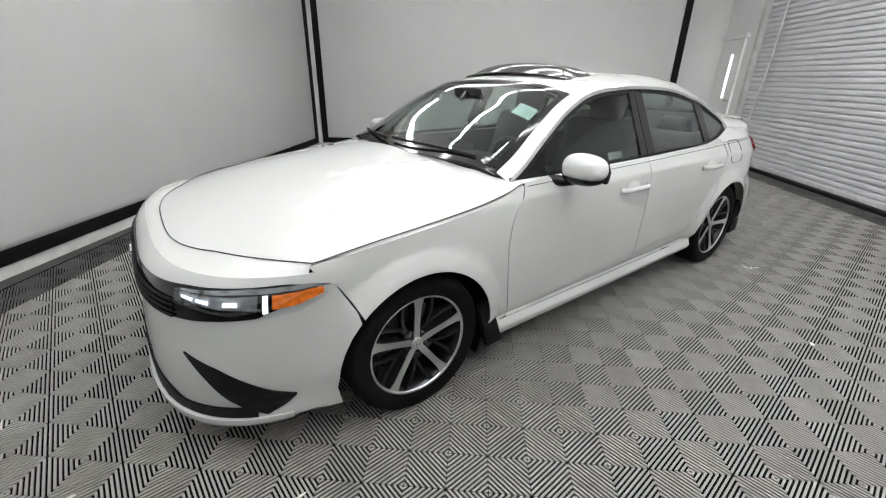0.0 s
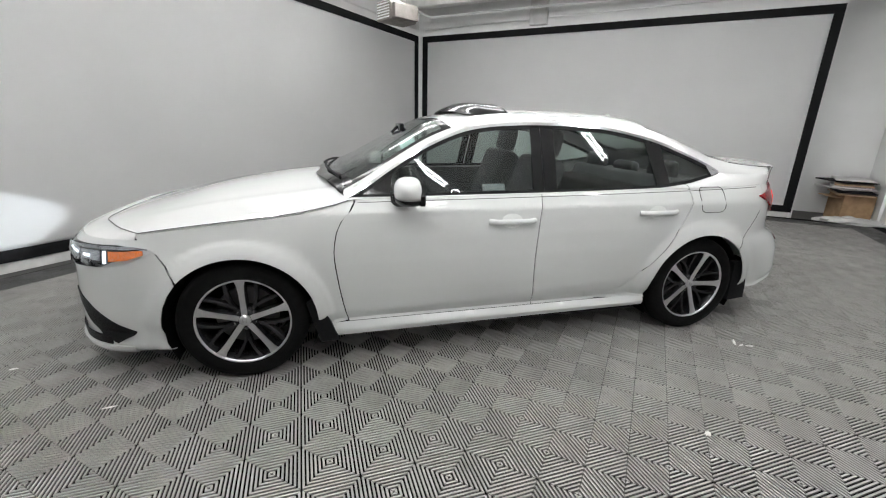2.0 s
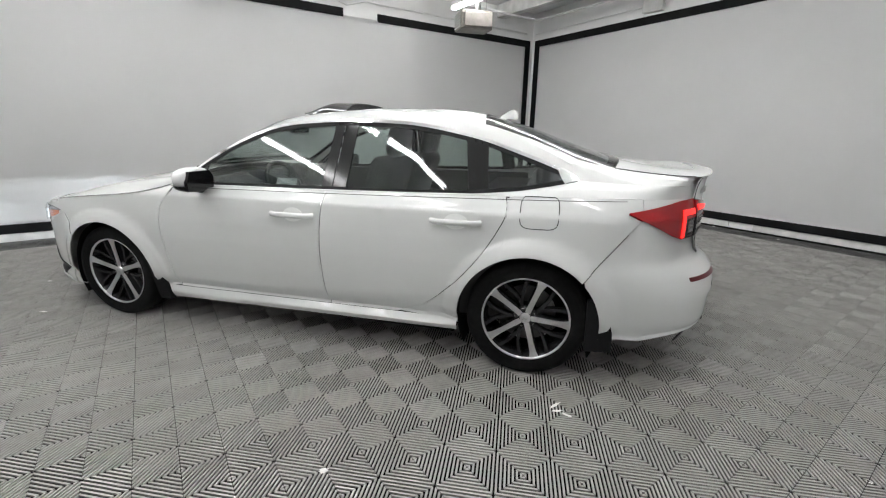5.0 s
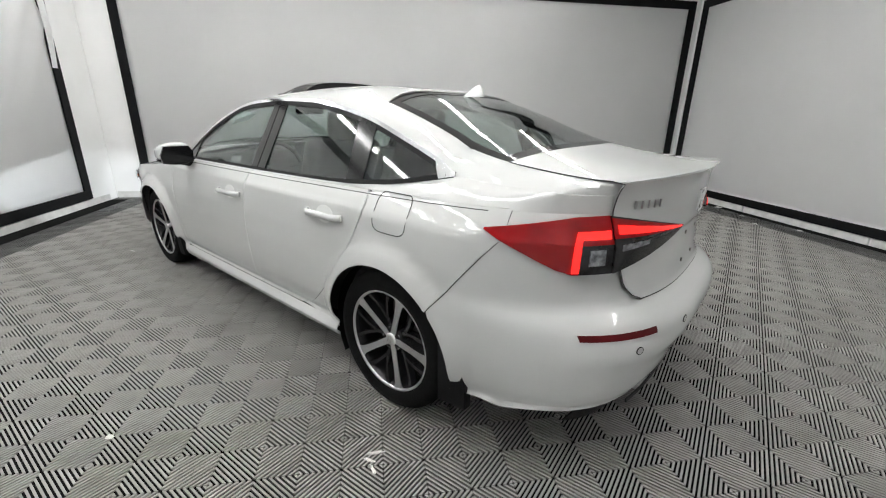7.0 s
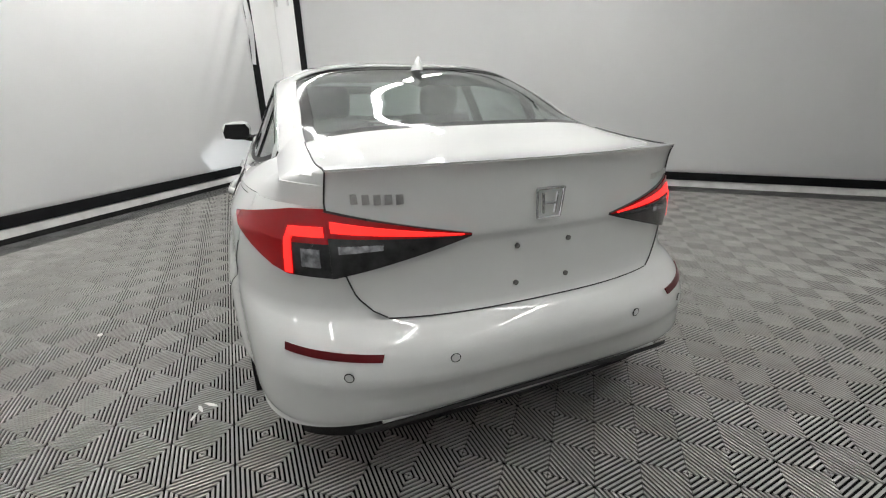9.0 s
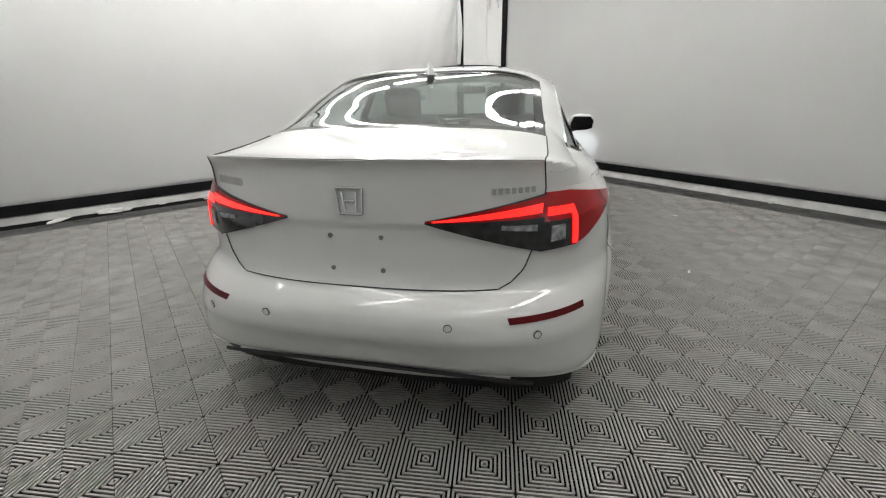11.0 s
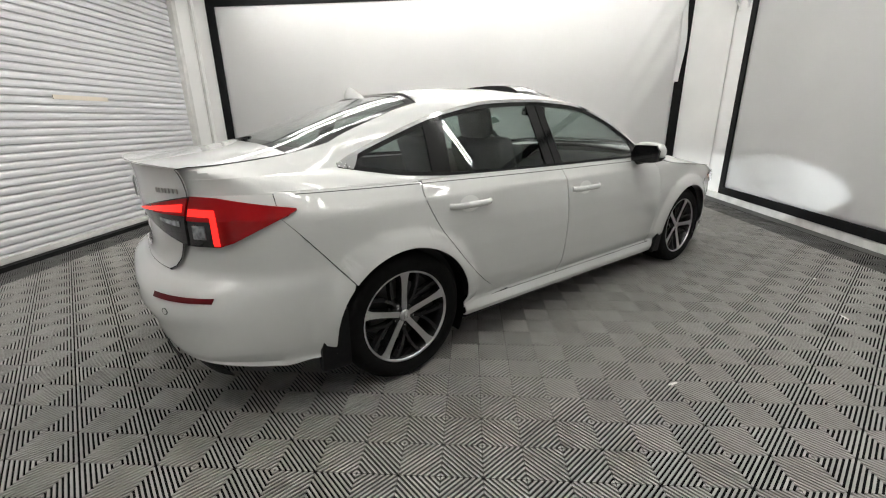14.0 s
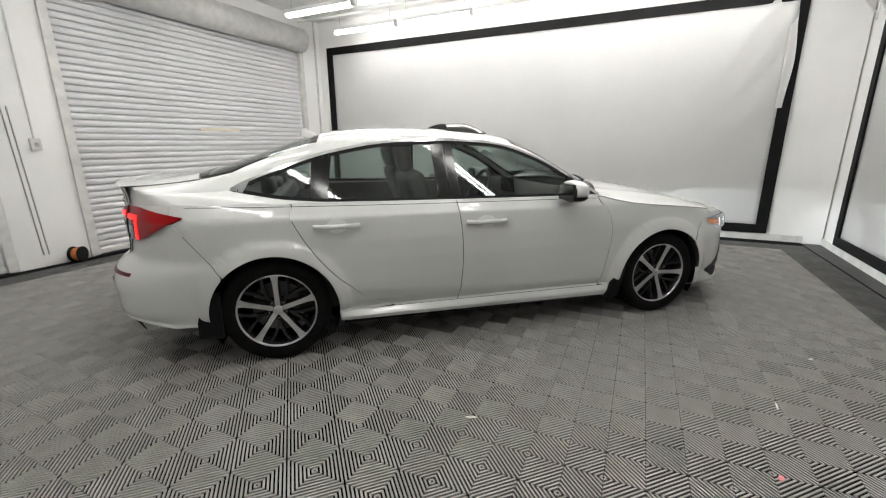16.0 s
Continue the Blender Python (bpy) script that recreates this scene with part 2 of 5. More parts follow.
def patch(fn, us, vs, thick=0.004, centre=None, flip=None):
    """A sheet with thickness from fn(u, v); its face looks away from the car's middle line."""
    us = np.linspace(0, 1, us + 1) if isinstance(us, int) else us
    vs = np.linspace(0, 1, vs + 1) if isinstance(vs, int) else vs
    g = [[Vector(fn(u, v)) for v in vs] for u in us]
    nu, nv = len(us), len(vs)
    nor = [[None] * nv for _ in range(nu)]
    for i in range(nu):
        for j in range(nv):
            a = g[min(i + 1, nu - 1)][j] - g[max(i - 1, 0)][j]
            b = g[i][min(j + 1, nv - 1)] - g[i][max(j - 1, 0)]
            n = a.cross(b)
            nor[i][j] = n.normalized() if n.length > 1e-9 else Vector((0, 0, 0))
    mi, mj = nu // 2, nv // 2
    c = g[mi][mj]
    core = Vector(centre) if centre else Vector((c.x * 0.8, 0, 0.55))
    sign = 1 if nor[mi][mj].dot(c - core) > 0 else -1
    bm = bmesh.new()
    top = [[bm.verts.new(g[i][j]) for j in range(nv)] for i in range(nu)]
    low = [[bm.verts.new(g[i][j] - sign * thick * nor[i][j]) for j in range(nv)] for i in range(nu)]

    def quad(a, b, c2, d):
        vs4 = (a, b, c2, d) if sign > 0 else (d, c2, b, a)
        if len({tuple(v.co) for v in vs4}) > 2:
            bm.faces.new(vs4)

    for i in range(nu - 1):
        for j in range(nv - 1):
            quad(top[i][j], top[i + 1][j], top[i + 1][j + 1], top[i][j + 1])
            quad(low[i][j + 1], low[i + 1][j + 1], low[i + 1][j], low[i][j])
    for i in range(nu - 1):
        quad(low[i][0], low[i + 1][0], top[i + 1][0], top[i][0])
        quad(top[i][-1], top[i + 1][-1], low[i + 1][-1], low[i][-1])
    for j in range(nv - 1):
        quad(top[0][j], top[0][j + 1], low[0][j + 1], low[0][j])
        quad(low[-1][j], low[-1][j + 1], top[-1][j + 1], top[-1][j])
    bmesh.ops.remove_doubles(bm, verts=bm.verts[:], dist=1e-5)
    return bm


def sharp_smooth(ob, angle=35):
    me = ob.data
    me.polygons.foreach_set("use_smooth", [True] * len(me.polygons))
    bm = bmesh.new()
    bm.from_mesh(me)
    lim = radians(angle)
    for e in bm.edges:
        e.smooth = len(e.link_faces) == 2 and e.calc_face_angle(0) < lim
    bm.to_mesh(me)
    bm.free()
    return ob


def lerp(a, b, t):
    return a + (b - a) * t


def table(xs, ys):
    return lambda x: float(np.interp(x, xs, ys))


# ---------------------------------------------------------------- the room
def room_part(name, bm, material, label, kind="structure", category="", parent=None, smooth=False, base=None):
    ob = part(name, bm, material, parent, label, smooth)
    if parent is None:
        ob.matrix_basis = (base or ROOM).copy()
        tagged(ob, category=category, kind=kind)
    return ob


ground = room_part("floor", box(A0 - 0.2, A1 + 2.2, B0 - 0.2, B1 + 0.45, -0.20, -0.020), M_CONCRETE, "dark grey sealed concrete floor under rib tiles")
ceiling = room_part("ceiling", box(A0 - 0.2, A1 + 2.2, B0 - 0.2, B1 + 0.45, CEIL, CEIL + 0.15), M_CEIL, "white painted ceiling deck")
wall_a = room_part("wall_north", box(A0 - 0.35, A1 + 0.15, B1, B1 + 0.15, -0.05, CEIL), M_WALL, "plain white painted wall behind the screen", base=NORTH)
wall_c = room_part("wall_west", box(A0 - 0.15, A0, B0 - 0.15, B1 + 0.17, -0.05, CEIL), M_WALL, "plain white painted wall behind the screen")
ALC = -3.36  # the far wall ends here, beside a recess
wall_b = room_part("wall_east", box(A1, A1 + 0.15, ALC, B1, -0.05, CEIL), M_WALL, "plain white painted wall behind the screen")
alc = box(A1 + 0.9, A1 + 1.05, B0 - 0.15, ALC + 0.4, -0.05, CEIL)
box(A1 + 0.15, A1 + 1.05, ALC + 0.25, ALC + 0.4, -0.05, CEIL, bm=alc)
room_part("wall_recess", alc, M_WALL, "white painted walls of a shallow recess")
# side with two roller doors
D1A, D1B, D2A, D2B, DTOP = -3.08, 0.66, 1.40, 5.25, 3.00
we = box(A0 - 0.15, D1A, B0 - 0.15, B0, -0.05, CEIL)
for x0, x1 in ((D1B, D2A), (D2B, A1 + 1.05)):
    box(x0, x1, B0 - 0.15, B0, -0.05, CEIL, bm=we)
for x0, x1 in ((D1A, D1B), (D2A, D2B)):
    box(x0, x1, B0 - 0.15, B0, DTOP, CEIL, bm=we)
room_part("wall_south", we, M_WALL, "white painted wall with two roller door openings")


def roller_door(x0, x1, label, mark):
    door = empty("roller_door", ROOM.copy(), label=label, category="roller door", kind="structure")
    n = 40
    h = DTOP / n
    prof = [(0.0, 0.0), (0.016, 0.08), (0.022, 0.35), (0.022, 0.62), (0.014, 0.82), (0.002, 0.90), (-0.016, 0.93), (-0.016, 1.0)]
    bm = bmesh.new()
    rows = []
    for p, q in prof:
        rows.append([bm.verts.new((x, B0 - 0.06 + p, q * h)) for x in (x0, x1)])
    back = [bm.verts.new((x, B0 - 0.09, z)) for z in (0, h) for x in (x0, x1)]
    for r, s in zip(rows, rows[1:]):
        bm.faces.new((r[0], r[1], s[1], s[0]))
    bm.faces.new((back[0], back[2], back[3], back[1]))
    bmesh.ops.recalc_face_normals(bm, faces=bm.faces[:])
    me = mesh_of(bm, "slat", M_STEEL)
    for k in range(n):
        ob = new("slat", me)
        ob.parent = door
        ob.location.z = k * h + 0.004
    for x in (x0, x1):
        b = box(x - 0.045, x + 0.045, B0 - 0.05, B0 + 0.035, 0, DTOP, 0.006)
        part("guide_rail", b, M_GUIDE, door)
    part("bottom_bar", box(x0, x1, B0 - 0.085, B0 - 0.01, 0.0, 0.06, 0.008), M_GUIDE, door)
    b = lathe([(0.0, x0), (0.2, x0), (0.2, x1), (0.0, x1)], 24)
    part("curtain_roll", b, M_GUIDE, door, "white drum housing", True, Matrix.Translation((0, 0, 0)) @ Matrix.Translation((0, B0 + 0.05, DTOP + 0.10)) @ Matrix.Rotation(radians(-90), 4, "Z"))
    if mark:
        part("label_plate", box(-1.63, -0.95, B0 - 0.043, B0 - 0.036, 1.485, 1.53), mat("cream_label", (0.75, 0.68, 0.58), 0.6), door)
    return door


roller_door(D1A, D1B, "white steel slat roller door pulled shut", True)
roller_door(D2A, D2B, "white steel slat roller door with daylight at its edge", False)
# daylight slot beside the second door
day = mat("daylight_gap", (1, 1, 1), 0.5, var=0, emit=((0.95, 0.98, 1.0), 3.0))
gl = bmesh.new()
for k in range(26):
    box(D2B + 0.046, D2B + 0.056, B0 + 0.001, B0 + 0.004, 0.08 + k * 0.075, 0.12 + k * 0.075, bm=gl)
room_part("daylight_gap", gl, day, "row of daylight slits beside the roller door")

# white base trim and cream gap along the floor
tr = box(A0 + 0.02, A1 - 0.02, B1 - 0.03, B1, -0.020, 0.075, 0.004)
room_part("baseboard_north", tr, M_TRIM, "chipped white base trim under the screen", base=NORTH)
room_part("baseboard_west", box(A0, A0 + 0.03, B0 + 0.02, B1 - 0.04, -0.020, 0.075, 0.004), M_TRIM, "chipped white base trim under the screen")
bb = bmesh.new()
for b0, b1 in ((-3.30, -0.9), (-0.6, 0.2), (0.23, 1.8), (1.83, 3.76)):
    box(A1 - 0.03, A1, b0, b1, -0.020, 0.07, 0.004, bm=bb)
room_part("baseboard_east", bb, M_TRIM, "broken white base trim pieces")


# ---------------------------------------------------------------- framed screens
def screen(name, along, c0, c1, depth, zs=(0.085, 2.85), width=0.13, fold=(), gap=None, base=None):
    """A stretched white cloth in a black frame on a wall. along: 'a' or 'b'; depth: the wall's place and the way out of it."""
    wall, out = depth
    th = empty(name, (base or ROOM).copy(), label="large white stretched cloth screen in a black frame", category="backdrop screen", group="photo screens")

    def put(p0, p1, z0, z1, d0, d1):
        lo, hi = sorted((wall + out * d0, wall + out * d1))
        return box(p0, p1, lo, hi, z0, z1, 0.004) if along == "a" else box(lo, hi, p0, p1, z0, z1, 0.004)

    z0, z1 = zs
    part("frame_bar", put(c0, c1, z0, z0 + width * 0.9, 0.004, 0.045), M_FRAME, th)
    if gap:
        part("frame_bar", put(c0, gap[0], z1 - width, z1, 0.004, 0.045), M_FRAME, th)
        part("frame_bar", put(gap[1], c1, z1 - width, z1, 0.004, 0.045), M_FRAME, th)
    else:
        part("frame_bar", put(c0, c1, z1 - width, z1, 0.004, 0.045), M_FRAME, th)
    part("frame_bar", put(c0, c0 + width, z0 + width * 0.9, z1 - width, 0.004, 0.045), M_FRAME, th)
    part("frame_bar", put(c1 - width, c1, z0 + width * 0.9, z1 - width, 0.004, 0.045), M_FRAME, th)
    bm = bmesh.new()
    nu, nv = 90, 40
    grid = []
    for i in range(nu + 1):
        row = []
        for j in range(nv + 1):
            u, v = i / nu, j / nv
            p = lerp(c0 + width * 0.8, c1 - width * 0.8, u)
            z = lerp(z0 + width * 0.7, z1 - width * 0.8, v)
            d = 0.022 + 0.006 * noise.noise((p * 0.9, z * 1.3, wall))
            for fu, fw, amp in fold:
                s = (u - fu - 0.22 * (v - 0.5) * (1 if fu > 0.5 else -1)) / fw
                d += amp * math.exp(-s * s) * v**1.5
            # bottom slack
            d += 0.010 * math.exp(-((v - 0.05) / 0.05) ** 2) * noise.noise((p * 2.0, 3.1, wall))
            w = wall + out * max(d, 0.008)
            row.append(bm.verts.new((p, w, z) if along == "a" else (w, p, z)))
        grid.append(row)
    for i in range(nu):
        for j in range(nv):
            bm.faces.new((grid[i][j], grid[i + 1][j], grid[i + 1][j + 1], grid[i][j + 1]))
    bmesh.ops.solidify(bm, geom=bm.faces[:], thickness=0.003)
    part("cloth", bm, M_SCREEN, th, "white cloth with a few folds", True)
    return th


screen("backdrop_screen", "a", -3.20, 5.33, (B1, -1), zs=(0.075, 3.01), width=0.115, gap=(1.44, 2.01), base=NORTH)
screen("backdrop_screen", "b", -3.33, 3.37, (A1, -1), zs=(0.075, 3.01), width=0.115)
screen("backdrop_screen", "b", -4.24, 3.03, (A0, 1), zs=(0.085, 3.05), fold=((0.90, 0.012, 0.05), (0.945, 0.010, 0.06), (0.86, 0.010, 0.035)))

# the cloth that has slipped over its frame near the corner
bm = bmesh.new()
g = []
for i in range(9):
    g.append([bm.verts.new((A0 + 0.052 + 0.02 * math.sin(i * 0.5) + 0.004 * j, 2.87 + 0.016 * j + 0.035 * math.sin(math.pi * i / 8) ** 2 * j / 4, 1.70 + 0.14 * i)) for j in range(5)])
for i in range(8):
    for j in range(4):
        bm.faces.new((g[i][j], g[i + 1][j], g[i + 1][j + 1], g[i][j + 1]))
bmesh.ops.solidify(bm, geom=bm.faces[:], thickness=0.003)
room_part("loose_cloth", bm, M_SCREEN, "loose fold of white cloth hanging over the black frame", "thing", "cloth", smooth=True)


# ---------------------------------------------------------------- ceiling lights
def ceiling_light():
    th = empty("ceiling_light", label="bare twin fluorescent tube batten, lit white", category="ceiling light", group="fluorescent battens")
    part("housing", box(-0.045, 0.045, -0.61, 0.61, 0.03, 0.085, 0.008), M_FIXTURE, th)
    for s in (-0.026, 0.026):
        part("fluorescent_tube", tube([(s, -0.585, 0.0), (s, 0.585, 0.0)], 0.0155, 10), M_TUBE, th)
    for y in (-0.6, 0.6):
        part("lampholder", box(-0.045, 0.045, y - 0.014, y + 0.014, -0.02, 0.035, 0.004), M_FIXTURE, th)
    for y in (-0.5, 0.5):
        part("hanger", tube([(0, y, 0.08), (0, y, CEIL - 3.13)], 0.003, 6), M_GALV, th)
    return th


lamp = ceiling_light()
first = True
for a in (-3.05, -1.95, -0.25, 1.45, 3.05):
    for k in range(5):
        m = ROOM @ Matrix.Translation((a, -2.98 + 1.30 * k + (0.12 if a > 0 else 0.0), 3.13))
        if first:
            lamp.matrix_basis = m
            first = False
        else:
            copy_thing(lamp, m)

# heater under the ceiling near the corner
HEAT = ROOM @ Matrix.Translation((3.17, 2.57, 2.76)) @ Matrix.Rotation(radians(-20), 4, "Z")
heater = empty("unit_heater", HEAT, label="brown-grey gas unit heater hung from the ceiling", category="heater")
part("casing", box(-0.25, 0.25, -0.17, 0.17, 0.0, 0.26, 0.015), M_HEATER, heater)
part("outlet_hood", box(-0.22, 0.22, -0.25, -0.17, 0.02, 0.22, 0.01), M_HEATER, heater)
for k in range(6):
    part("louvre", box(-0.262, -0.25, -0.15, 0.15, 0.03 + k * 0.037, 0.045 + k * 0.037), M_FIXTURE, heater)
for x in (-0.2, 0.2):
    part("hanger_rod", tube([(x, 0, 0.25), (x, 0, CEIL - 2.76)], 0.006, 6), M_GALV, heater)
part("flue", tube([(0.1, 0.1, 0.25), (0.1, 0.1, CEIL - 2.76)], 0.05, 12), M_GALV, heater, "round galvanised flue", True)

# conduits along the walls above the screens
room_part("conduit", tube([(A0 + 0.3, B1 - 0.03, 3.15), (1.2, B1 - 0.03, 3.15), (1.5, B1 - 0.03, 3.06), (1.8, B1 - 0.03, 3.15), (A1 - 0.2, B1 - 0.03, 3.13)], 0.012, 8), M_WALL, "thin white painted conduit along the wall top", "thing", "conduit", smooth=True, base=NORTH)
room_part("conduit", tube([(A1 - 0.03, B1 - 0.1, 3.13), (A1 - 0.03, 1.0, 3.16), (A1 - 0.03, -3.0, 3.2)], 0.012, 8), M_WALL, "thin white painted conduit along the wall top", "thing", "conduit", smooth=True)
room_part("wall_duct", box(A1 - 0.10, A1 - 0.002, 0.80, 1.12, 3.05, CEIL - 0.002, 0.01), M_GUIDE, "grey sheet metal duct going up the wall", "thing", "duct")
room_part("ceiling_beam", box(A1 - 1.0, A1 - 0.86, ALC, B1 - 0.01, CEIL - 0.22, CEIL - 0.002, 0.01), M_GUIDE, "pale grey steel beam under the ceiling", "structure", "beam")
room_part("pipe", tube([(2.2, B1 - 0.5, 3.25), (5.0, B1 - 0.5, 3.25), (5.0, -3.0, 3.25)], 0.02, 8), M_WALL, "white painted sprinkler pipe", "thing", "pipe", smooth=True)
room_part("pipe", tube([(A0 + 0.8, -4.2, 3.32), (A0 + 0.8, 3.4, 3.32)], 0.018, 8), M_WALL, "white painted sprinkler pipe", "thing", "pipe", smooth=True)

# shelf brackets in the corner
for a in (-3.55, -3.33):
    br = empty("wall_bracket", NORTH @ Matrix.Translation((a, B1 - 0.004, 2.62)), label="white angled steel bracket on the corner wall", category="bracket", group="corner brackets")
    part("upright", box(-0.020, 0.012, -0.020, 0.0, 0.0, 0.48, 0.003), M_FIXTURE, br)
    part("brace", tube([(0, -0.015, 0.06), (0, -0.30, 0.46)], 0.011, 8), M_FIXTURE, br)
    part("arm", box(-0.020, 0.012, -0.36, -0.012, 0.455, 0.48, 0.003), M_FIXTURE, br)

# beside the first roller door
CX = 1.0
chain = bmesh.new()
for k in range(70):
    z = 0.14 + k * 0.022
    for s in (0.0, 0.045):
        ang = (k % 2) * math.pi / 2
        ring = [(CX + 0.10 + s + 0.007 * math.cos(q) * math.cos(ang) + (0.05 * (k / 70)), B0 + 0.05 + 0.007 * math.cos(q) * math.sin(ang), z + 0.015 * math.sin(q)) for q in np.linspace(0, 2 * math.pi, 7)[:-1]]
        tube(ring, 0.0028, 4, True, chain)
ch = room_part("hoist_chain", chain, M_CHAIN, "dark steel pull chain hanging to the floor", "thing", "chain")
sw = empty("switch_box", ROOM @ Matrix.Translation((0.98, B0, 1.30)), label="small grey-white electric box with a conduit", category="switch box")
part("cover", box(-0.045, 0.045, 0.0, 0.05, -0.06, 0.06, 0.006), M_GUIDE, sw)
part("button", box(-0.020, 0.012, 0.05, 0.058, -0.02, 0.02, 0.003), M_GALV, sw)
part("conduit", tube([(0, 0.02, 0.06), (0, 0.02, CEIL - 1.31)], 0.009, 8), M_GUIDE, sw)
reel = empty("cable_reel", ROOM @ Matrix.Translation((0.88, B0 + 0.13, 0.085)) @ Matrix.Rotation(radians(30), 4, "Z"), label="small black cable reel on the floor by the wall", category="cable reel")
part("drum", lathe([(0.03, -0.05), (0.065, -0.045), (0.065, 0.045), (0.03, 0.05)], 20), M_BLACK, reel, smooth=True)
for y in (-0.05, 0.05):
    part("flange", lathe([(0.0, y - 0.006), (0.085, y - 0.006), (0.085, y + 0.006), (0.0, y + 0.006)], 24), M_BLACK, reel)
part("coiled_cable", lathe([(0.066, -0.03), (0.078, 0.0), (0.066, 0.03)], 24), M_ORANGE, reel)
room_part("drain_pipe", tube([(-3.46, B0 + 0.03, 0.0), (-3.46, B0 + 0.03, CEIL)], 0.018, 8), M_GUIDE, "thin rusty white pipe beside the roller door", "thing", "pipe", smooth=True)
room_part("pull_rope", tube([(4.55, B0 + 0.10, 2.8), (4.62, B0 + 0.09, 1.6), (4.75, B0 + 0.10, 0.5), (4.83, B0 + 0.14, 0.02)], 0.012, 8), M_PAPER, "white rope hanging down the roller door", "thing", "rope", smooth=True)

# recess beside the far screen: a door with a lit slot, boards and a box
rd = empty("door_1", ROOM @ Matrix.Translation((A1 + 0.12, B0 + 0.002, 0)), label="white flush door with a narrow lit glass slot", category="door", kind="structure")
part("leaf", box(-0.0, 0.62, 0.0, 0.04, 0.01, 2.05, 0.004), M_WALL, rd)
part("glass_slot", box(0.24, 0.30, 0.04, 0.046, 1.05, 1.80), day, rd, "bright narrow glass")
part("door_handle", box(0.05, 0.16, 0.04, 0.075, 1.0, 1.02, 0.006), M_GALV, rd)
part("head_trim", box(-0.06, 0.7, 0.0, 0.06, 2.06, 2.14, 0.006), M_WALL, rd)
cb = empty("cardboard_box", ROOM @ Matrix.Translation((A1 + 0.42, B0 + 0.30, -0.020)) @ Matrix.Rotation(radians(8), 4, "Z"), label="open brown cardboard box beside stacked boards", category="box")
part("body", box(-0.22, 0.22, -0.2, 0.2, 0.0, 0.40, 0.005), M_CARD, cb)
part("flap", box(-0.22, 0.22, 0.2, 0.36, 0.36, 0.365), M_CARD, cb)
rng = random.Random(4)
for k in range(7):
    z = 0.39 + 0.035 * k
    bd = box(-0.34, 0.34, -0.22, 0.22, 0, 0.02, 0.003)
    room_part("board", bd, (M_WOOD, M_FRAME, M_GUIDE, M_PAPER)[k % 4], "flat scrap board lying on a stack", "thing", "board").matrix_basis = ROOM @ Matrix.Translation((A1 + 0.42 + rng.uniform(-0.06, 0.06), B0 + 0.38 + rng.uniform(-0.05, 0.05), z)) @ Euler((0, 0, rng.uniform(-0.5, 0.5))).to_matrix().to_4x4()


def crumple(seed, size, flat=0.5):
    bm = bmesh.new()
    bmesh.ops.create_icosphere(bm, subdivisions=3, radius=1)
    for v in bm.verts:
        n = v.co.normalized()
        r = 0.75 + 0.5 * noise.noise(n * 1.7 + Vector((seed * 7.1, 0, 0))) + 0.25 * noise.noise(n * 5 + Vector((0, seed * 3.3, 0)))
        v.co = Vector((n.x * size[0], n.y * size[1], max(n.z, -0.35) * size[2])) * r
    low = min(v.co.z for v in bm.verts)
    for v in bm.verts:
        v.co.z -= low
    return bm


room_part("plastic_film", crumple(1, (0.42, 0.16, 0.10)), M_PLASTICBAG, "crumpled clear plastic film on the floor", "thing", "plastic film").matrix_basis = ROOM @ Matrix.Translation((A1 - 0.12, B0 + 0.42, -0.020)) @ Matrix.Rotation(radians(80), 4, "Z")
for k, (a, b, sx, sy, sz, m) in enumerate(((5.30, 3.50, 0.16, 0.10, 0.09, M_PLASTICBAG), (5.15, 3.30, 0.12, 0.08, 0.07, M_PAPER), (5.22, 3.05, 0.10, 0.07, 0.05, M_PAPER), (5.36, 3.2, 0.09, 0.12, 0.08, M_PINK),
                                             (5.22, 2.55, 0.06, 0.05, 0.02, M_PAPER), (5.25, 2.1, 0.12, 0.05, 0.02, M_PAPER), (5.15, 1.55, 0.05, 0.04, 0.02, M_PAPER), (5.2, 0.8, 0.05, 0.05, 0.02, M_PAPER), (4.95, 1.15, 0.06, 0.04, 0.02, M_PAPER), (5.2, -0.5, 0.06, 0.05, 0.02, M_PAPER), (5.1, -1.3, 0.05, 0.04, 0.02, M_PAPER),
                                             (1.3, 3.66, 0.22, 0.07, 0.03, M_PLASTICBAG), (-3.5, -1.5, 0.13, 0.07, 0.02, M_PLASTICBAG), (-3.52, -2.5, 0.2, 0.10, 0.04, M_PLASTICBAG), (-3.45, -3.0, 0.16, 0.08, 0.03, M_PAPER), (-3.55, -2.0, 0.05, 0.05, 0.02, M_PAPER), (-3.5, 2.1, 0.05, 0.03, 0.01, M_PAPER),
                                             (0.70, -4.05, 0.09, 0.04, 0.012, M_ORANGE), (0.3, -4.0, 0.05, 0.04, 0.012, M_PAPER), (0.95, -3.95, 0.14, 0.04, 0.01, M_PAPER), (-0.3, -3.9, 0.05, 0.03, 0.01, M_PAPER))):
    room_part("litter", crumple(k + 2, (sx, sy, sz)), m, "small crumpled scrap of paper or film on the floor", "thing", "litter").matrix_basis = ROOM @ Matrix.Translation((a, b, -0.020)) @ Matrix.Rotation(k * 1.3, 4, "Z")
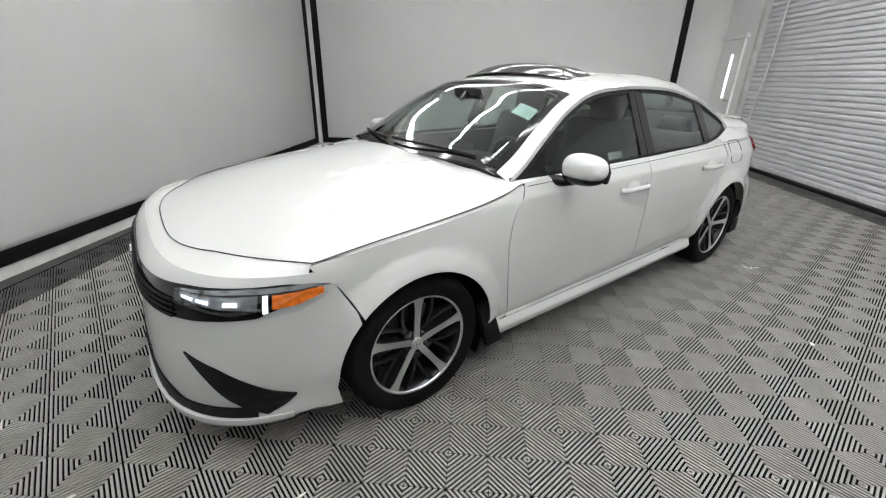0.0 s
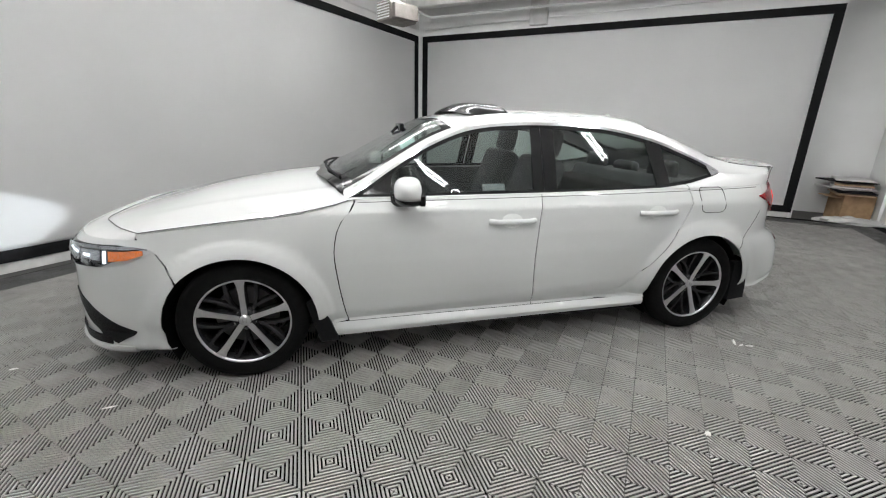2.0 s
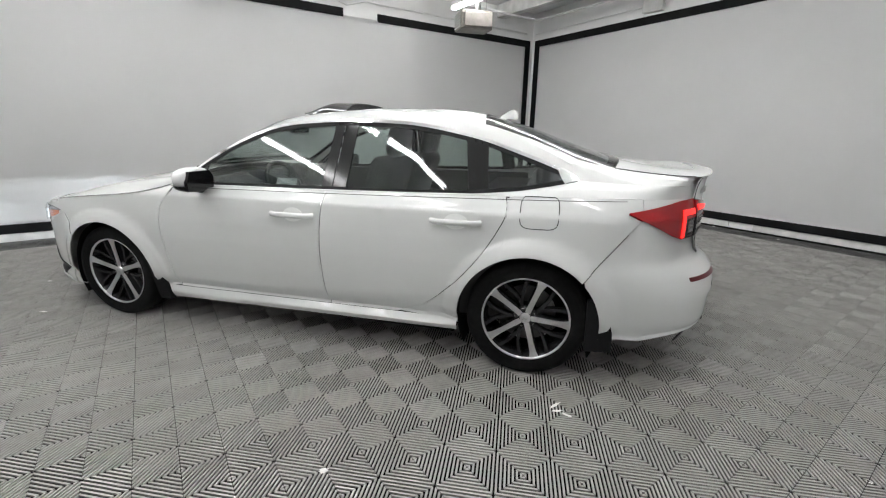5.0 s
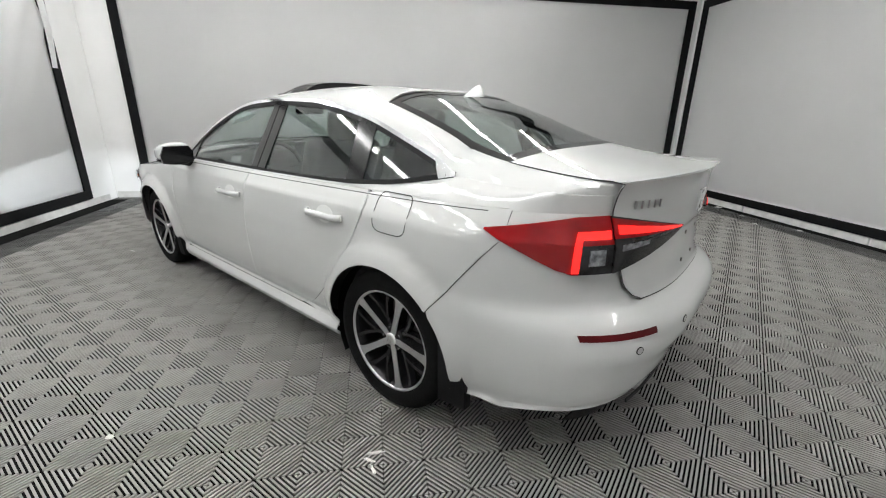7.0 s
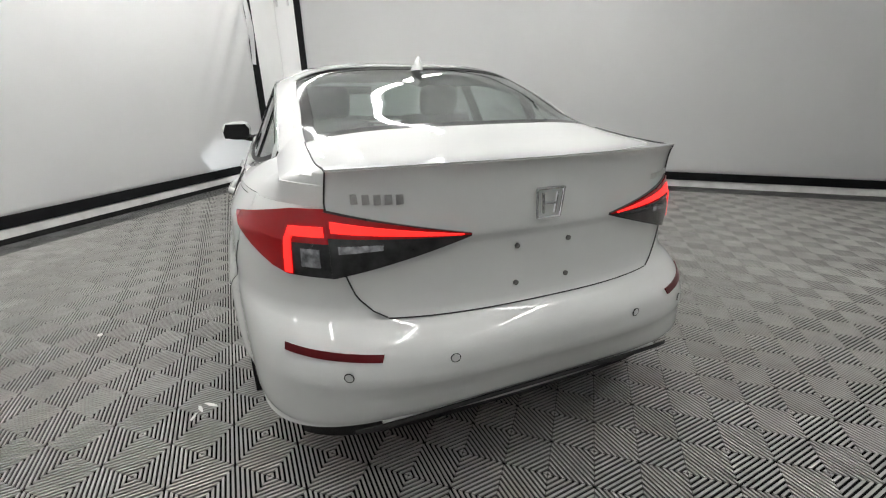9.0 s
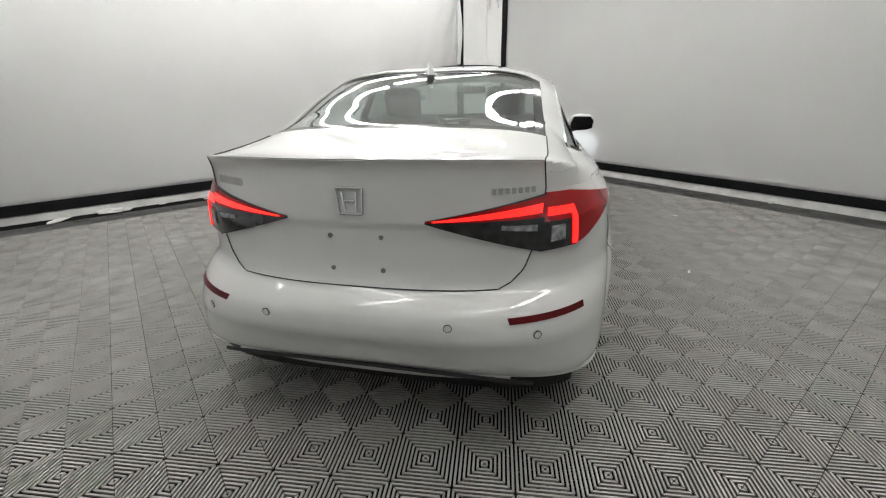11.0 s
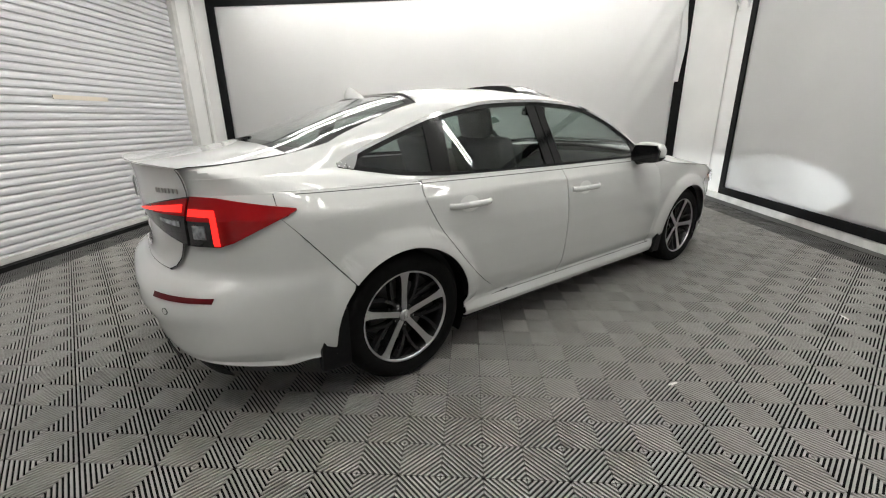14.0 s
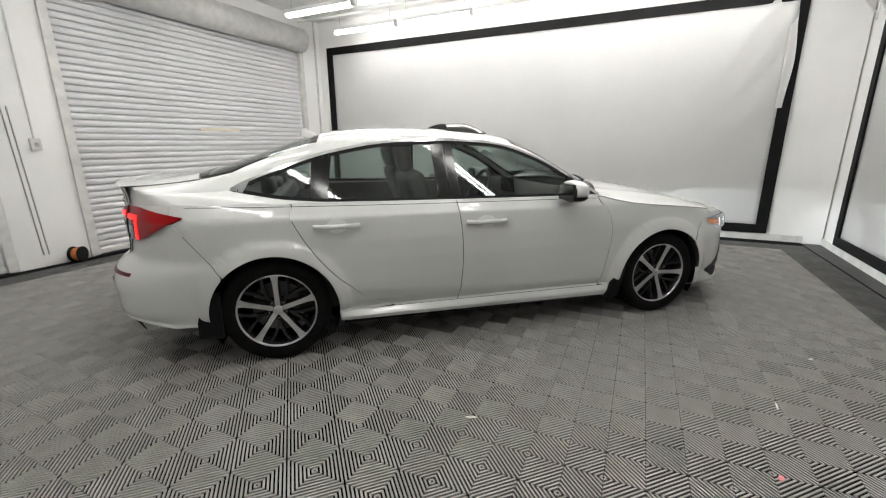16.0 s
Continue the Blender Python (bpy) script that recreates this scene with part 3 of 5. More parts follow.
# scraps on the tiles, in car coordinates
for k, (x, y, l, w, rot, m) in enumerate(((1.545, -1.11, 0.05, 0.012, 0.9, M_PAPER), (1.60, -1.17, 0.04, 0.01, -0.4, M_PAPER), (1.555, -1.15, 0.04, 0.012, 0.3, M_PAPER), (-1.959, -1.003, 0.05, 0.012, 0.2, M_PAPER), (0.683, -1.756, 0.03, 0.022, 0.5, M_PAPER), (0.428, 1.716, 0.05, 0.011, -0.35, M_PAPER),
                                          (-0.63, 2.40, 0.03, 0.018, 0.5, M_PINK), (-1.08, 2.046, 0.06, 0.008, 0.8, M_PAPER), (-1.75, 1.75, 0.03, 0.015, 0.1, M_PAPER), (-2.6, -0.55, 0.03, 0.016, 0.2, M_PAPER))):
    bm = crumple(k + 40, (l * 0.75, w * 0.7, 0.004))
    tagged(part("paper_scrap", bm, m, None, "small torn scrap of white paper lying on the tiles", place=Matrix.Translation((x, y, 0.0)) @ Matrix.Rotation(rot, 4, "Z")), category="scrap", kind="thing")
# ---------------------------------------------------------------- the car (its nose points to -x)
WB, RA, AZ = 1.3675, 0.364, 0.306
X0F, X0R = -1.37, 1.45
width_at = table((0.08, 0.15, 0.19, 0.265, 0.28, 0.33, 0.45, 0.6, 0.72, 0.82, 0.868, 0.885, 0.92, 0.95, 1.0, 1.05), (0.76, 0.825, 0.862, 0.868, 0.855, 0.878, 0.890, 0.899, 0.898, 0.890, 0.884, 0.872, 0.852, 0.832, 0.79, 0.75))
nose_at = spl((0.08, 0.14, 0.28, 0.35, 0.53, 0.66, 0.715, 0.76, 0.80), (-2.22, -2.275, -2.285, -2.28, -2.262, -2.245, -2.228, -2.19, -2.10))
tail_at = spl((0.08, 0.20, 0.29, 0.36, 0.45, 0.51, 0.56, 0.60, 0.63, 0.66, 0.72, 0.85, 0.93, 0.98, 1.03), (2.275, 2.285, 2.305, 2.322, 2.345, 2.372, 2.370, 2.352, 2.312, 2.274, 2.266, 2.270, 2.272, 2.278, 2.278))
top_at = spl((-2.1, -1.70, -1.09, -0.88, -0.80, -0.5, 0.3, 1.25, 1.7, 2.3), (0.735, 0.80, 0.864, 0.905, 0.925, 0.928, 0.935, 0.950, 0.960, 0.965))
PN = 3.3
PRz = table((0.0, 0.30, 0.42, 0.50, 0.64, 1.1), (4.8, 4.6, 3.9, 3.4, 2.7, 2.6))


def side_y(x, z):
    w = width_at(z)
    for xa in (-WB, WB):
        r = math.hypot(x - xa, z - AZ)
        w += 0.024 * math.exp(-((max(r - RA, 0.0)) / 0.055) ** 2) * min(1, max(0, (z - 0.12) / 0.2))
        # flat raised lip round the wheel opening
        k = min(1.0, max(0.0, (RA + 0.082 - r) / 0.014))
        w += 0.009 * k * k * (3 - 2 * k)
    # chamfer along the foot of the doors
    zc = 0.352 + 0.06 * x
    if -1.0 < x < 1.05 and z < zc:
        w -= 0.17 * (zc - z)
    if x < X0F:
        u = min((X0F - x) / (X0F - nose_at(z)), 0.9995)
        return w * (1 - u**PN) ** (1 / PN)
    if x > X0R:
        u = min((x - X0R) / (tail_at(z) - X0R), 0.9995)
        return w * (1 - u ** PRz(z)) ** (1 / PRz(z))
    return w


def nose_x(y, z):
    w = width_at(z) + 0.001
    return X0F - (X0F - nose_at(z)) * max(1 - min(abs(y) / w, 1) ** PN, 0) ** (1 / PN)


def tail_x(y, z):
    w = width_at(z) + 0.001
    return X0R + (tail_at(z) - X0R) * max(1 - min(abs(y) / w, 1) ** PRz(z), 0) ** (1 / PRz(z))


def loop_row(z, xe, end):
    """Points of the body's outline at height z from one side round the nose (end -1) or tail (1) to the other."""
    pts = []
    n = 60
    for k in range(n + 1):
        a = k / n * math.pi / 2
        p = PN if end < 0 else PRz(z)
        w = width_at(z)
        s, c = math.sin(a) ** (2 / p), math.cos(a) ** (2 / p)
        x = X0F - (X0F - nose_at(z)) * s if end < 0 else X0R + (tail_at(z) - X0R) * s
        if (end < 0 and x <= xe) or (end > 0 and x >= xe):
            pts.append((x, max(side_y(x, z) if c > 0.5 else w * c, 0.0)))
    pts = [(xe, side_y(xe, z))] + pts
    pts[-1] = (pts[-1][0], 0.0)
    full = [(x, -y) for x, y in pts] + [(x, y) for x, y in pts[-2::-1]]
    d = np.r_[0, np.cumsum([math.hypot(full[i + 1][0] - full[i][0], full[i + 1][1] - full[i][1]) for i in range(len(full) - 1)])]
    d /= d[-1]
    xs, ys = [p[0] for p in full], [p[1] for p in full]
    return lambda u: (float(np.interp(u, d, xs)), float(np.interp(u, d, ys)))


car = empty("car", label="white four-door sedan with alloy wheels parked on rib tiles", category="car")


def panel(name, fn, nu, nv, material=None, label="", thick=0.005, parent=None, angle=40, centre=None):
    ob = part(name, patch(fn, nu, nv, thick, centre), material or M_PAINT, parent or car, label)
    return sharp_smooth(ob, angle)


def arch_x(z):
    return math.sqrt(max(RA**2 - (z - AZ) ** 2, 0.0))


# bumpers
def front_edge(z):
    if z < 0.56:
        return -WB - arch_x(max(z, 0.16))
    return float(np.interp(z, (0.56, 0.70, 0.775), (-WB - arch_x(0.56), -1.70, -1.78)))


def rear_edge(z):
    if z < 0.56:
        return WB + arch_x(max(z, 0.16))
    return float(np.interp(z, (0.56, 0.70, 0.80, 0.87), (WB + arch_x(0.56), 1.735, 1.815, 1.875)))


zs_front = [0.155, 0.175, 0.2, 0.24, 0.28, 0.33, 0.38, 0.44, 0.5, 0.55, 0.6, 0.65, 0.69, 0.72, 0.745, 0.765]
rows_front = [loop_row(z, front_edge(z), -1) for z in zs_front]


def grid_rows(rows, zs, lift=lambda u, z: 0.0):
    def fn(u, v):
        i = int(round(v * (len(rows) - 1)))
        x, y = rows[i](u)
        return x, y, zs[i] + lift(u, zs[i])
    return fn


def sill_lift(u, z):
    # the ends of the bumper's lower edge rise towards the wheels
    k = abs(u - 0.5) * 2
    return 0.03 * max(0.0, (0.2 - z) / 0.045) * k**6


panel("front_bumper", grid_rows(rows_front, zs_front, sill_lift), 110, len(zs_front) - 1, label="white painted front bumper")
zs_rear = [0.266, 0.272, 0.286, 0.315, 0.35, 0.39, 0.43, 0.46, 0.48, 0.50, 0.52, 0.545, 0.57, 0.59, 0.61, 0.63, 0.65, 0.67, 0.70, 0.75, 0.8, 0.86, 0.92, 0.955]
rows_rear = [loop_row(z, rear_edge(z), 1) for z in zs_rear]
panel("rear_bumper", grid_rows(rows_rear, zs_rear, lambda u, z: 0.082 * max(0.0, (0.38 - z) / 0.114) * (1 - min(1, abs(u - 0.5) / 0.42) ** 4)), 110, len(zs_rear) - 1, label="white painted rear bumper")

# sides
door_front = spl((0.25, 0.30, 0.5, 0.66, 0.76, 0.85, 0.88, 0.94), (-0.845, -0.858, -0.893, -0.908, -0.893, -0.848, -0.815, -0.785))
door_mid = spl((0.25, 0.40, 0.576, 0.75, 0.94), (0.230, 0.213, 0.205, 0.214, 0.238))
door_rear = spl((0.25, 0.285, 0.33, 0.447, 0.589, 0.78, 0.892, 0.96), (0.60, 0.70, 0.80, 0.94, 1.071, 1.20, 1.244, 1.232))
G = 0.0028
UP = np.r_[np.linspace(0, 0.82, 40), np.linspace(0.84, 1, 10)]


def keyed(keys, ca):
    """A fan of panel between a wheel arch and an outline."""
    ang = [k[0] for k in keys]
    t = np.linspace(0, 1, len(keys))

    def fn(u, v, sg):
        a = radians(float(np.interp(u, t, ang)))
        ox = float(np.interp(u, t, [k[1][0] for k in keys]))
        oz = float(np.interp(u, t, [k[1][1] for k in keys]))
        ix, iz = ca + RA * math.cos(a), AZ + RA * math.sin(a)
        x, z = lerp(ix, ox, v), lerp(iz, oz, v)
        return x, sg * side_y(x, z), z
    return fn


def keys_from(curve, zs, angs, dx):
    return [(a, (curve(z) + dx, z)) for z, a in zip(zs, angs)]


fender_keys = keys_from(door_front, np.linspace(0.272, 0.92, 14), np.linspace(-8, 55, 14), -G)
fender_keys += [(a, (x, top_at(x) - 0.002)) for x, a in zip(np.linspace(-0.83, -1.78, 14), np.linspace(58, 118, 14))]
fender_keys += [(122, (-1.765 + G, 0.755)), (128, (-1.70 + G, 0.70)), (131, (-1.665 + G, 0.64)), (133.9, (-WB - arch_x(0.56) + 0.002, 0.562))]
quarter_keys = keys_from(door_rear, np.linspace(0.272, 0.945, 18), np.linspace(188, 108, 18), G)
quarter_keys += [(a, (x, top_at(x) - 0.002)) for x, a in zip(np.linspace(1.27, 1.875 - G, 10), np.linspace(105, 62, 10))]
quarter_keys += [(58, (1.875 - G, 0.87)), (55, (1.815 - G, 0.80)), (52, (1.735 - G, 0.70)), (48.5, (1.674, 0.625)), (46.2, (WB + arch_x(0.56) - 0.002, 0.562))]
glass_y = lambda x, z: (0.834 - (z - 0.92) * 0.50 - 0.085 * max(0.0, (x - 0.75) / 0.85) ** 1.6 - 0.03 * max(0.0, (-0.45 - x) / 0.4) ** 1.5)
dlo_top = spl((-0.845, -0.75, -0.56, -0.362, -0.138, 0.02, 0.303, 0.621, 1.011, 1.283, 1.53, 1.585), (0.928, 0.978, 1.098, 1.204, 1.282, 1.304, 1.316, 1.306, 1.243, 1.158, 1.062, 1.030))
dlo_low = spl((-0.845, 0.0, 0.6, 0.9, 1.25, 1.45, 1.585), (0.926, 0.934, 0.940, 0.945, 0.968, 1.000, 1.028))

for sg in (-1, 1):
    fk, qk = keyed(fender_keys, -WB), keyed(quarter_keys, WB)
    panel("fender", lambda u, v: fk(u, v, sg), 96, 14, label="white front fender")
    panel("quarter_panel", lambda u, v: qk(u, v, sg), 96, 14, label="white rear quarter panel")

    def door_fn(k0, k1):
        def fn(u, v):
            z = lerp(0.268, 0.95, v)
            x = lerp(k0(z) + G, k1(z) - G, u)
            z = lerp(0.268, top_at(x) + 0.002, v)
            x = lerp(k0(z) + G, k1(z) - G, u)
            return x, sg * side_y(x, z), z
        return fn

    fd = panel("front_door", door_fn(door_front, door_mid), 36, UP, label="white front door")
    rd_ = panel("rear_door", door_fn(door_mid, door_rear), 36, UP, label="white rear door")

    def skirt(u, v):
        x = lerp(-0.955, 1.0, u)
        z = lerp(lerp(0.180, 0.202, u), 0.2655, v)
        return x, sg * float(np.interp(v, (0, 0.12, 0.55, 1.0), (0.846, 0.868, 0.880, side_y(x, 0.268) + 0.001))), z
    panel("side_skirt", skirt, 40, 8, label="white sill skirt")

    # shoulder under and behind the side windows
    def shoulder(u, v):
        x = lerp(-0.845, 1.585, u)
        z0 = top_at(x) + 0.004
        y0, z1 = side_y(x, z0) - 0.001, dlo_low(x) + 0.002
        y1 = glass_y(x, z1)
        return x, sg * lerp(y0, y1, v), lerp(z0, max(z1, z0 + 0.004), v ** 1.3)
    panel("window_sill_panel", shoulder, 60, 4, centre=(0.3, 0, 0.3))

    # side windows
    for nm, xa, xb, dz0, dz1, host in (("window", (-0.80, -0.60), (0.205, 0.235), 0.016, 0.026, fd), ("window", (0.335, 0.355), (1.045, 1.00), 0.016, 0.026, rd_), ("quarter_glass", (1.125, 1.10), (1.535, 1.46), 0.016, 0.022, car)):
        def pane(u, v):
            vv = lerp(0.0, 1.0, v)
            x = lerp(lerp(xa[0], xa[1], vv), lerp(xb[0], xb[1], vv), u)
            lo, hi = dlo_low(x) + dz0, max(dlo_top(x) - dz1, dlo_low(x) + dz0 + 0.002)
            z = lerp(lo, hi, vv)
            return x, sg * (glass_y(x, z) - 0.006), z
        panel(nm, pane, 24, 10, M_GLASS, "dark tinted side window", 0.003, host).visible_shadow = False

    def strip(xa, xb, off, zlo=0.0, zhi=0.0):
        def fn(u, v):
            x = lerp(lerp(xa[0], xa[1], v), lerp(xb[0], xb[1], v), u)
            z = lerp(dlo_low(x) + zlo, dlo_top(x) - zhi, v)
            return x, sg * (glass_y(x, z) + off), z
        return fn
    panel("pillar_trim", strip((0.195, 0.225), (0.262, 0.282), 0.001), 4, 12, M_GLOSSBLACK, "black door pillar", parent=fd)
    panel("pillar_trim", strip((0.268, 0.288), (0.345, 0.365), 0.001), 4, 12, M_GLOSSBLACK, "black door pillar", parent=rd_)
    panel("pillar_trim", strip((1.035, 0.99), (1.135, 1.11), 0.001), 4, 12, M_GLOSSBLACK, "black rear pillar", parent=rd_)
    panel("pillar_trim", strip((-0.84, -0.78), (-0.62, -0.585), 0.0), 8, 8, M_GLOSSBLACK, "black mirror triangle", parent=fd)

    def edge(curve, z0, z1, off, xa=-0.835, xb=1.575):
        def fn(u, v):
            x = lerp(xa, xb, u)
            z = curve(x) + lerp(z0, z1, v)
            return x, sg * (glass_y(x, z) + off), z
        return fn
    panel("window_seal", edge(dlo_low, -0.004, 0.020, 0.003), 60, 2, M_BLACK, "black rubber window seal")
    panel("window_seal", edge(dlo_top, -0.030, -0.008, 0.001, -0.80, 1.55), 60, 2, M_BLACK, "black rubber window seal")
    panel("chrome_strip", edge(dlo_top, -0.010, 0.006, 0.004), 70, 2, M_CHROME, "bright chrome window line")
    panel("chrome_strip", strip((1.51, 1.47), (1.58, 1.575), 0.003, 0.003, 0.004), 6, 4, M_CHROME, "chrome corner of the rear quarter glass")

# hood
hood_mid = spl((-2.16, -2.09, -1.86, -1.62, -1.395, -1.17, -0.95, -0.8), (0.752, 0.782, 0.845, 0.905, 0.948, 0.98, 0.997, 1.003))


def hood_half(x):
    return side_y(max(x, -2.0), top_at(x)) - 0.002


def hood_fn(u, v):
    e = lerp(-1, 1, u)
    xa, xb = -2.125 + 0.36 * abs(e) ** 3.2, -0.985 + 0.17 * e * e
    x = lerp(xa, xb, v)
    h = min(hood_half(x), 0.862)
    zt = top_at(x) + 0.003
    q = abs(e)
    z = zt + (hood_mid(x) - zt) * (1 - q**2.3)
    # crease lines running back over the hood
    z += 0.006 * math.exp(-((q - 0.74) / 0.05) ** 2) * min(1, max(0, (v - 0.12) * 3))
    return x, e * h, z


panel("hood", hood_fn, 64, 40, label="white hood with two raised creases", centre=(-1.4, 0, 0.2), angle=60)


for sg in (-1, 1):
    panel("hood_gutter", lambda u, v: (lambda x: (x, sg * (side_y(x, top_at(x)) - lerp(0.035, 0.003, v)), top_at(x) - lerp(0.003, 0.007, v)))(lerp(-1.74, -0.80, u)), 40, 2, centre=(-1.2, 0, 0.3))

hood_gap = [hood_fn(0.0, v) for v in np.linspace(1, 0, 30)] + [hood_fn(u, 0.0) for u in np.linspace(0, 1, 50)][1:] + [hood_fn(1.0, v) for v in np.linspace(0, 1, 30)][1:]
part("hood_joint", tube([(x - 0.002, y * 1.003, z + 0.001) for x, y, z in hood_gap], 0.0017, 6), M_SEAM, car, "dark joint round the hood")
for sg in (-1, 1):
    for edge_at, z0, z1 in ((front_edge, 0.57, 0.70), (rear_edge, 0.565, 0.80)):
        part("bumper_seam", tube([(edge_at(z), sg * (side_y(edge_at(z), z) + 0.0008), z) for z in np.linspace(z0, z1, 12)], 0.0014, 6), M_SEAM, car, "dark joint between bumper and wing")

# nose cap between hood and bumper
def cap_fn(u, v):
    e = lerp(-1, 1, u)
    x0, y0, z0 = (*rows_front[-1](0.5 + 0.5 * e * 0.985), zs_front[-1] - 0.004)
    hx, hy, hz = hood_fn(u, 0.0)
    hx -= 0.004
    return lerp(x0, hx, v), lerp(y0, hy, v), lerp(z0, hz - 0.002, v) + 0.006 * math.sin(math.pi * v)


panel("nose_cap", cap_fn, 64, 6, label="white nose panel", centre=(-1.6, 0, 0.3))

# upper shell
roof_mid = spl((-1.05, -1.0, -0.8, -0.5, -0.316, -0.137, 0.076, 0.43, 0.717, 0.934, 1.12, 1.31, 1.54, 1.78, 2.01, 2.20, 2.30), (0.985, 0.998, 1.080, 1.240, 1.333, 1.370, 1.391, 1.405, 1.400, 1.383, 1.348, 1.293, 1.212, 1.136, 1.096, 1.076, 1.072))
edge_y = spl((-1.05, -0.95, -0.845, -0.75), (0.835, 0.835, glass_y(-0.845, 0.928), glass_y(-0.75, 0.978)))
tail_y = spl((1.5, 1.585, 1.8, 2.0, 2.15, 2.26), (glass_y(1.5, 1.073), glass_y(1.585, 1.03), 0.700, 0.700, 0.685, 0.66))
tail_z = spl((1.5, 1.585, 1.8, 2.0, 2.15, 2.26), (dlo_top(1.5), 1.030, 1.020, 1.018, 1.012, 1.005))


def rail(x):
    if x < -0.75:
        return edge_y(x), (top_at(x) + 0.004 if x < -0.845 else dlo_top(x))
    if x < 1.5:
        return glass_y(x, dlo_top(x)), dlo_top(x)
    return tail_y(x), tail_z(x)


def upper(x, e):
    y, z = rail(x)
    k = 3.0 + 0.4 * x if x < 0 else 3.0 + 2.4 * min(1.0, max(0.0, (x - 0.5) / 0.6))
    return x, e * y, z + (roof_mid(x) - z) * (1 - abs(e) ** k)


W0, W1 = (lambda e: -1.0 + 0.20 * e * e), (lambda e: -0.275 + 0.05 * e * e)
R0, R1 = (lambda e: 1.03 + 0.06 * e * e), (lambda e: 1.80 - 0.10 * e**4)
SW, SR = 0.90, 0.86


def crowned(x, e, half):
    """A point of the glass between the pillars: an even crown from one edge to the other."""
    edge_z, mid_z = upper(x, half)[2], upper(x, 0.0)[2] - 0.004
    return x, upper(x, e)[1], edge_z + (mid_z - edge_z) * (1 - abs(e / half) ** 4)


def shell(e0, e1, xa, xb, drop=0.0, half=None):
    def fn(u, v):
        e = lerp(e0, e1, u)
        x = lerp(xa(e), xb(e), v)
        p = crowned(x, e, half) if half else upper(x, e)
        return p[0], p[1], p[2] - drop
    return fn


def tuck(p):
    # keeps the deck inside the body's outline
    x, y, z = p
    lim = side_y(min(x, 2.25), 0.955) - 0.008
    return (x, math.copysign(min(abs(y), lim), y), z)


def tucked(e0, e1):
    f = shell(e0, e1, R0, lambda e: 2.185)
    return lambda u, v: tuck(f(u, v))


panel("roof", shell(-1, 1, W1, R0), 48, 40, label="white roof", centre=(0.4, 0, 0.2))
ws = panel("windscreen", shell(-SW, SW, lambda e: W0(e) + 0.01, lambda e: W1(e) - 0.006, 0.004, SW), 40, 24, M_GLASS, "tinted windscreen", 0.004, centre=(-0.4, 0, 0))
ws.visible_shadow = False
rw = panel("rear_window", shell(-SR, SR, lambda e: R0(e) + 0.006, lambda e: R1(e) - 0.004, 0.004, SR), 40, 24, M_GLASS, "tinted rear window", 0.004, centre=(1.4, 0, 0))
rw.visible_shadow = False
for e0, e1 in ((-1, -SW), (SW, 1)):
    panel("a_pillar", shell(e0, e1, lambda e: -0.845, W1), 6, 30, label="white windscreen pillar", centre=(-0.4, 0, 0.2))
for e0, e1 in ((-1, -SR), (SR, 1)):
    panel("c_pillar", tucked(e0, e1), 6, 36, label="white rear pillar", centre=(1.4, 0, 0.2))
# dark printed glass borders
for name, fn in (("glass_border", shell(-SW - 0.005, -SW + 0.05, W0, W1, 0.002, SW)), ("glass_border", shell(SW - 0.05, SW + 0.005, W0, W1, 0.002, SW)), ("glass_border", shell(-SW, SW, lambda e: W0(e) - 0.02, lambda e: W0(e) + 0.06, 0.002, SW)), ("glass_border", shell(-SW, SW, lambda e: W1(e) - 0.045, lambda e: W1(e) - 0.004, 0.002, SW)),
                 ("glass_border", shell(-SR - 0.005, -SR + 0.06, R0, R1, 0.002, SR)), ("glass_border", shell(SR - 0.06, SR + 0.005, R0, R1, 0.002, SR)), ("glass_border", shell(-SR, SR, lambda e: R1(e) - 0.045, R1, 0.002, SR)), ("glass_border", shell(-SR, SR, R0, lambda e: R0(e) + 0.05, 0.002, SR))):
    panel(name, fn, 30, 10, M_GLOSSBLACK, "black printed edge of the glass", 0.003, centre=(0.3, 0, 0.2))

# cowl and wipers
panel("cowl", lambda u, v: (lambda e: (lerp(-1.03 + 0.2 * e * e, -0.96 + 0.2 * e * e, v), e * 0.80, lerp(0.965, 0.985, v) - 0.05 * e * e))(lerp(-1, 1, u)), 40, 4, M_BLACK, "black plastic cowl grille", centre=(-0.9, 0, 0.3))
for y0, y1 in ((-0.55, 0.05), (0.10, 0.58)):
    pts = []
    for k in range(9):
        y = lerp(y0, y1, k / 8)
        e = y / 0.76
        p = upper(W0(e) + 0.035 + 0.02 * k / 8, e)
        pts.append((p[0], p[1], p[2] + 0.016))
    sharp_smooth(part("wiper_blade", tube(pts, 0.008, 6), M_BLACK, car, "black windscreen wiper"))


def plate_recess(y, z):
    """How far the lid's lower face lies behind the upper one, under the ledge between the lamps."""
    k = min(1.0, max(0.0, (0.872 - z) / 0.016)) * min(1.0, max(0.0, (z - 0.652) / 0.15))
    return 0.009 * k * max(0.0, 1 - (abs(y) / 0.52) ** 5)


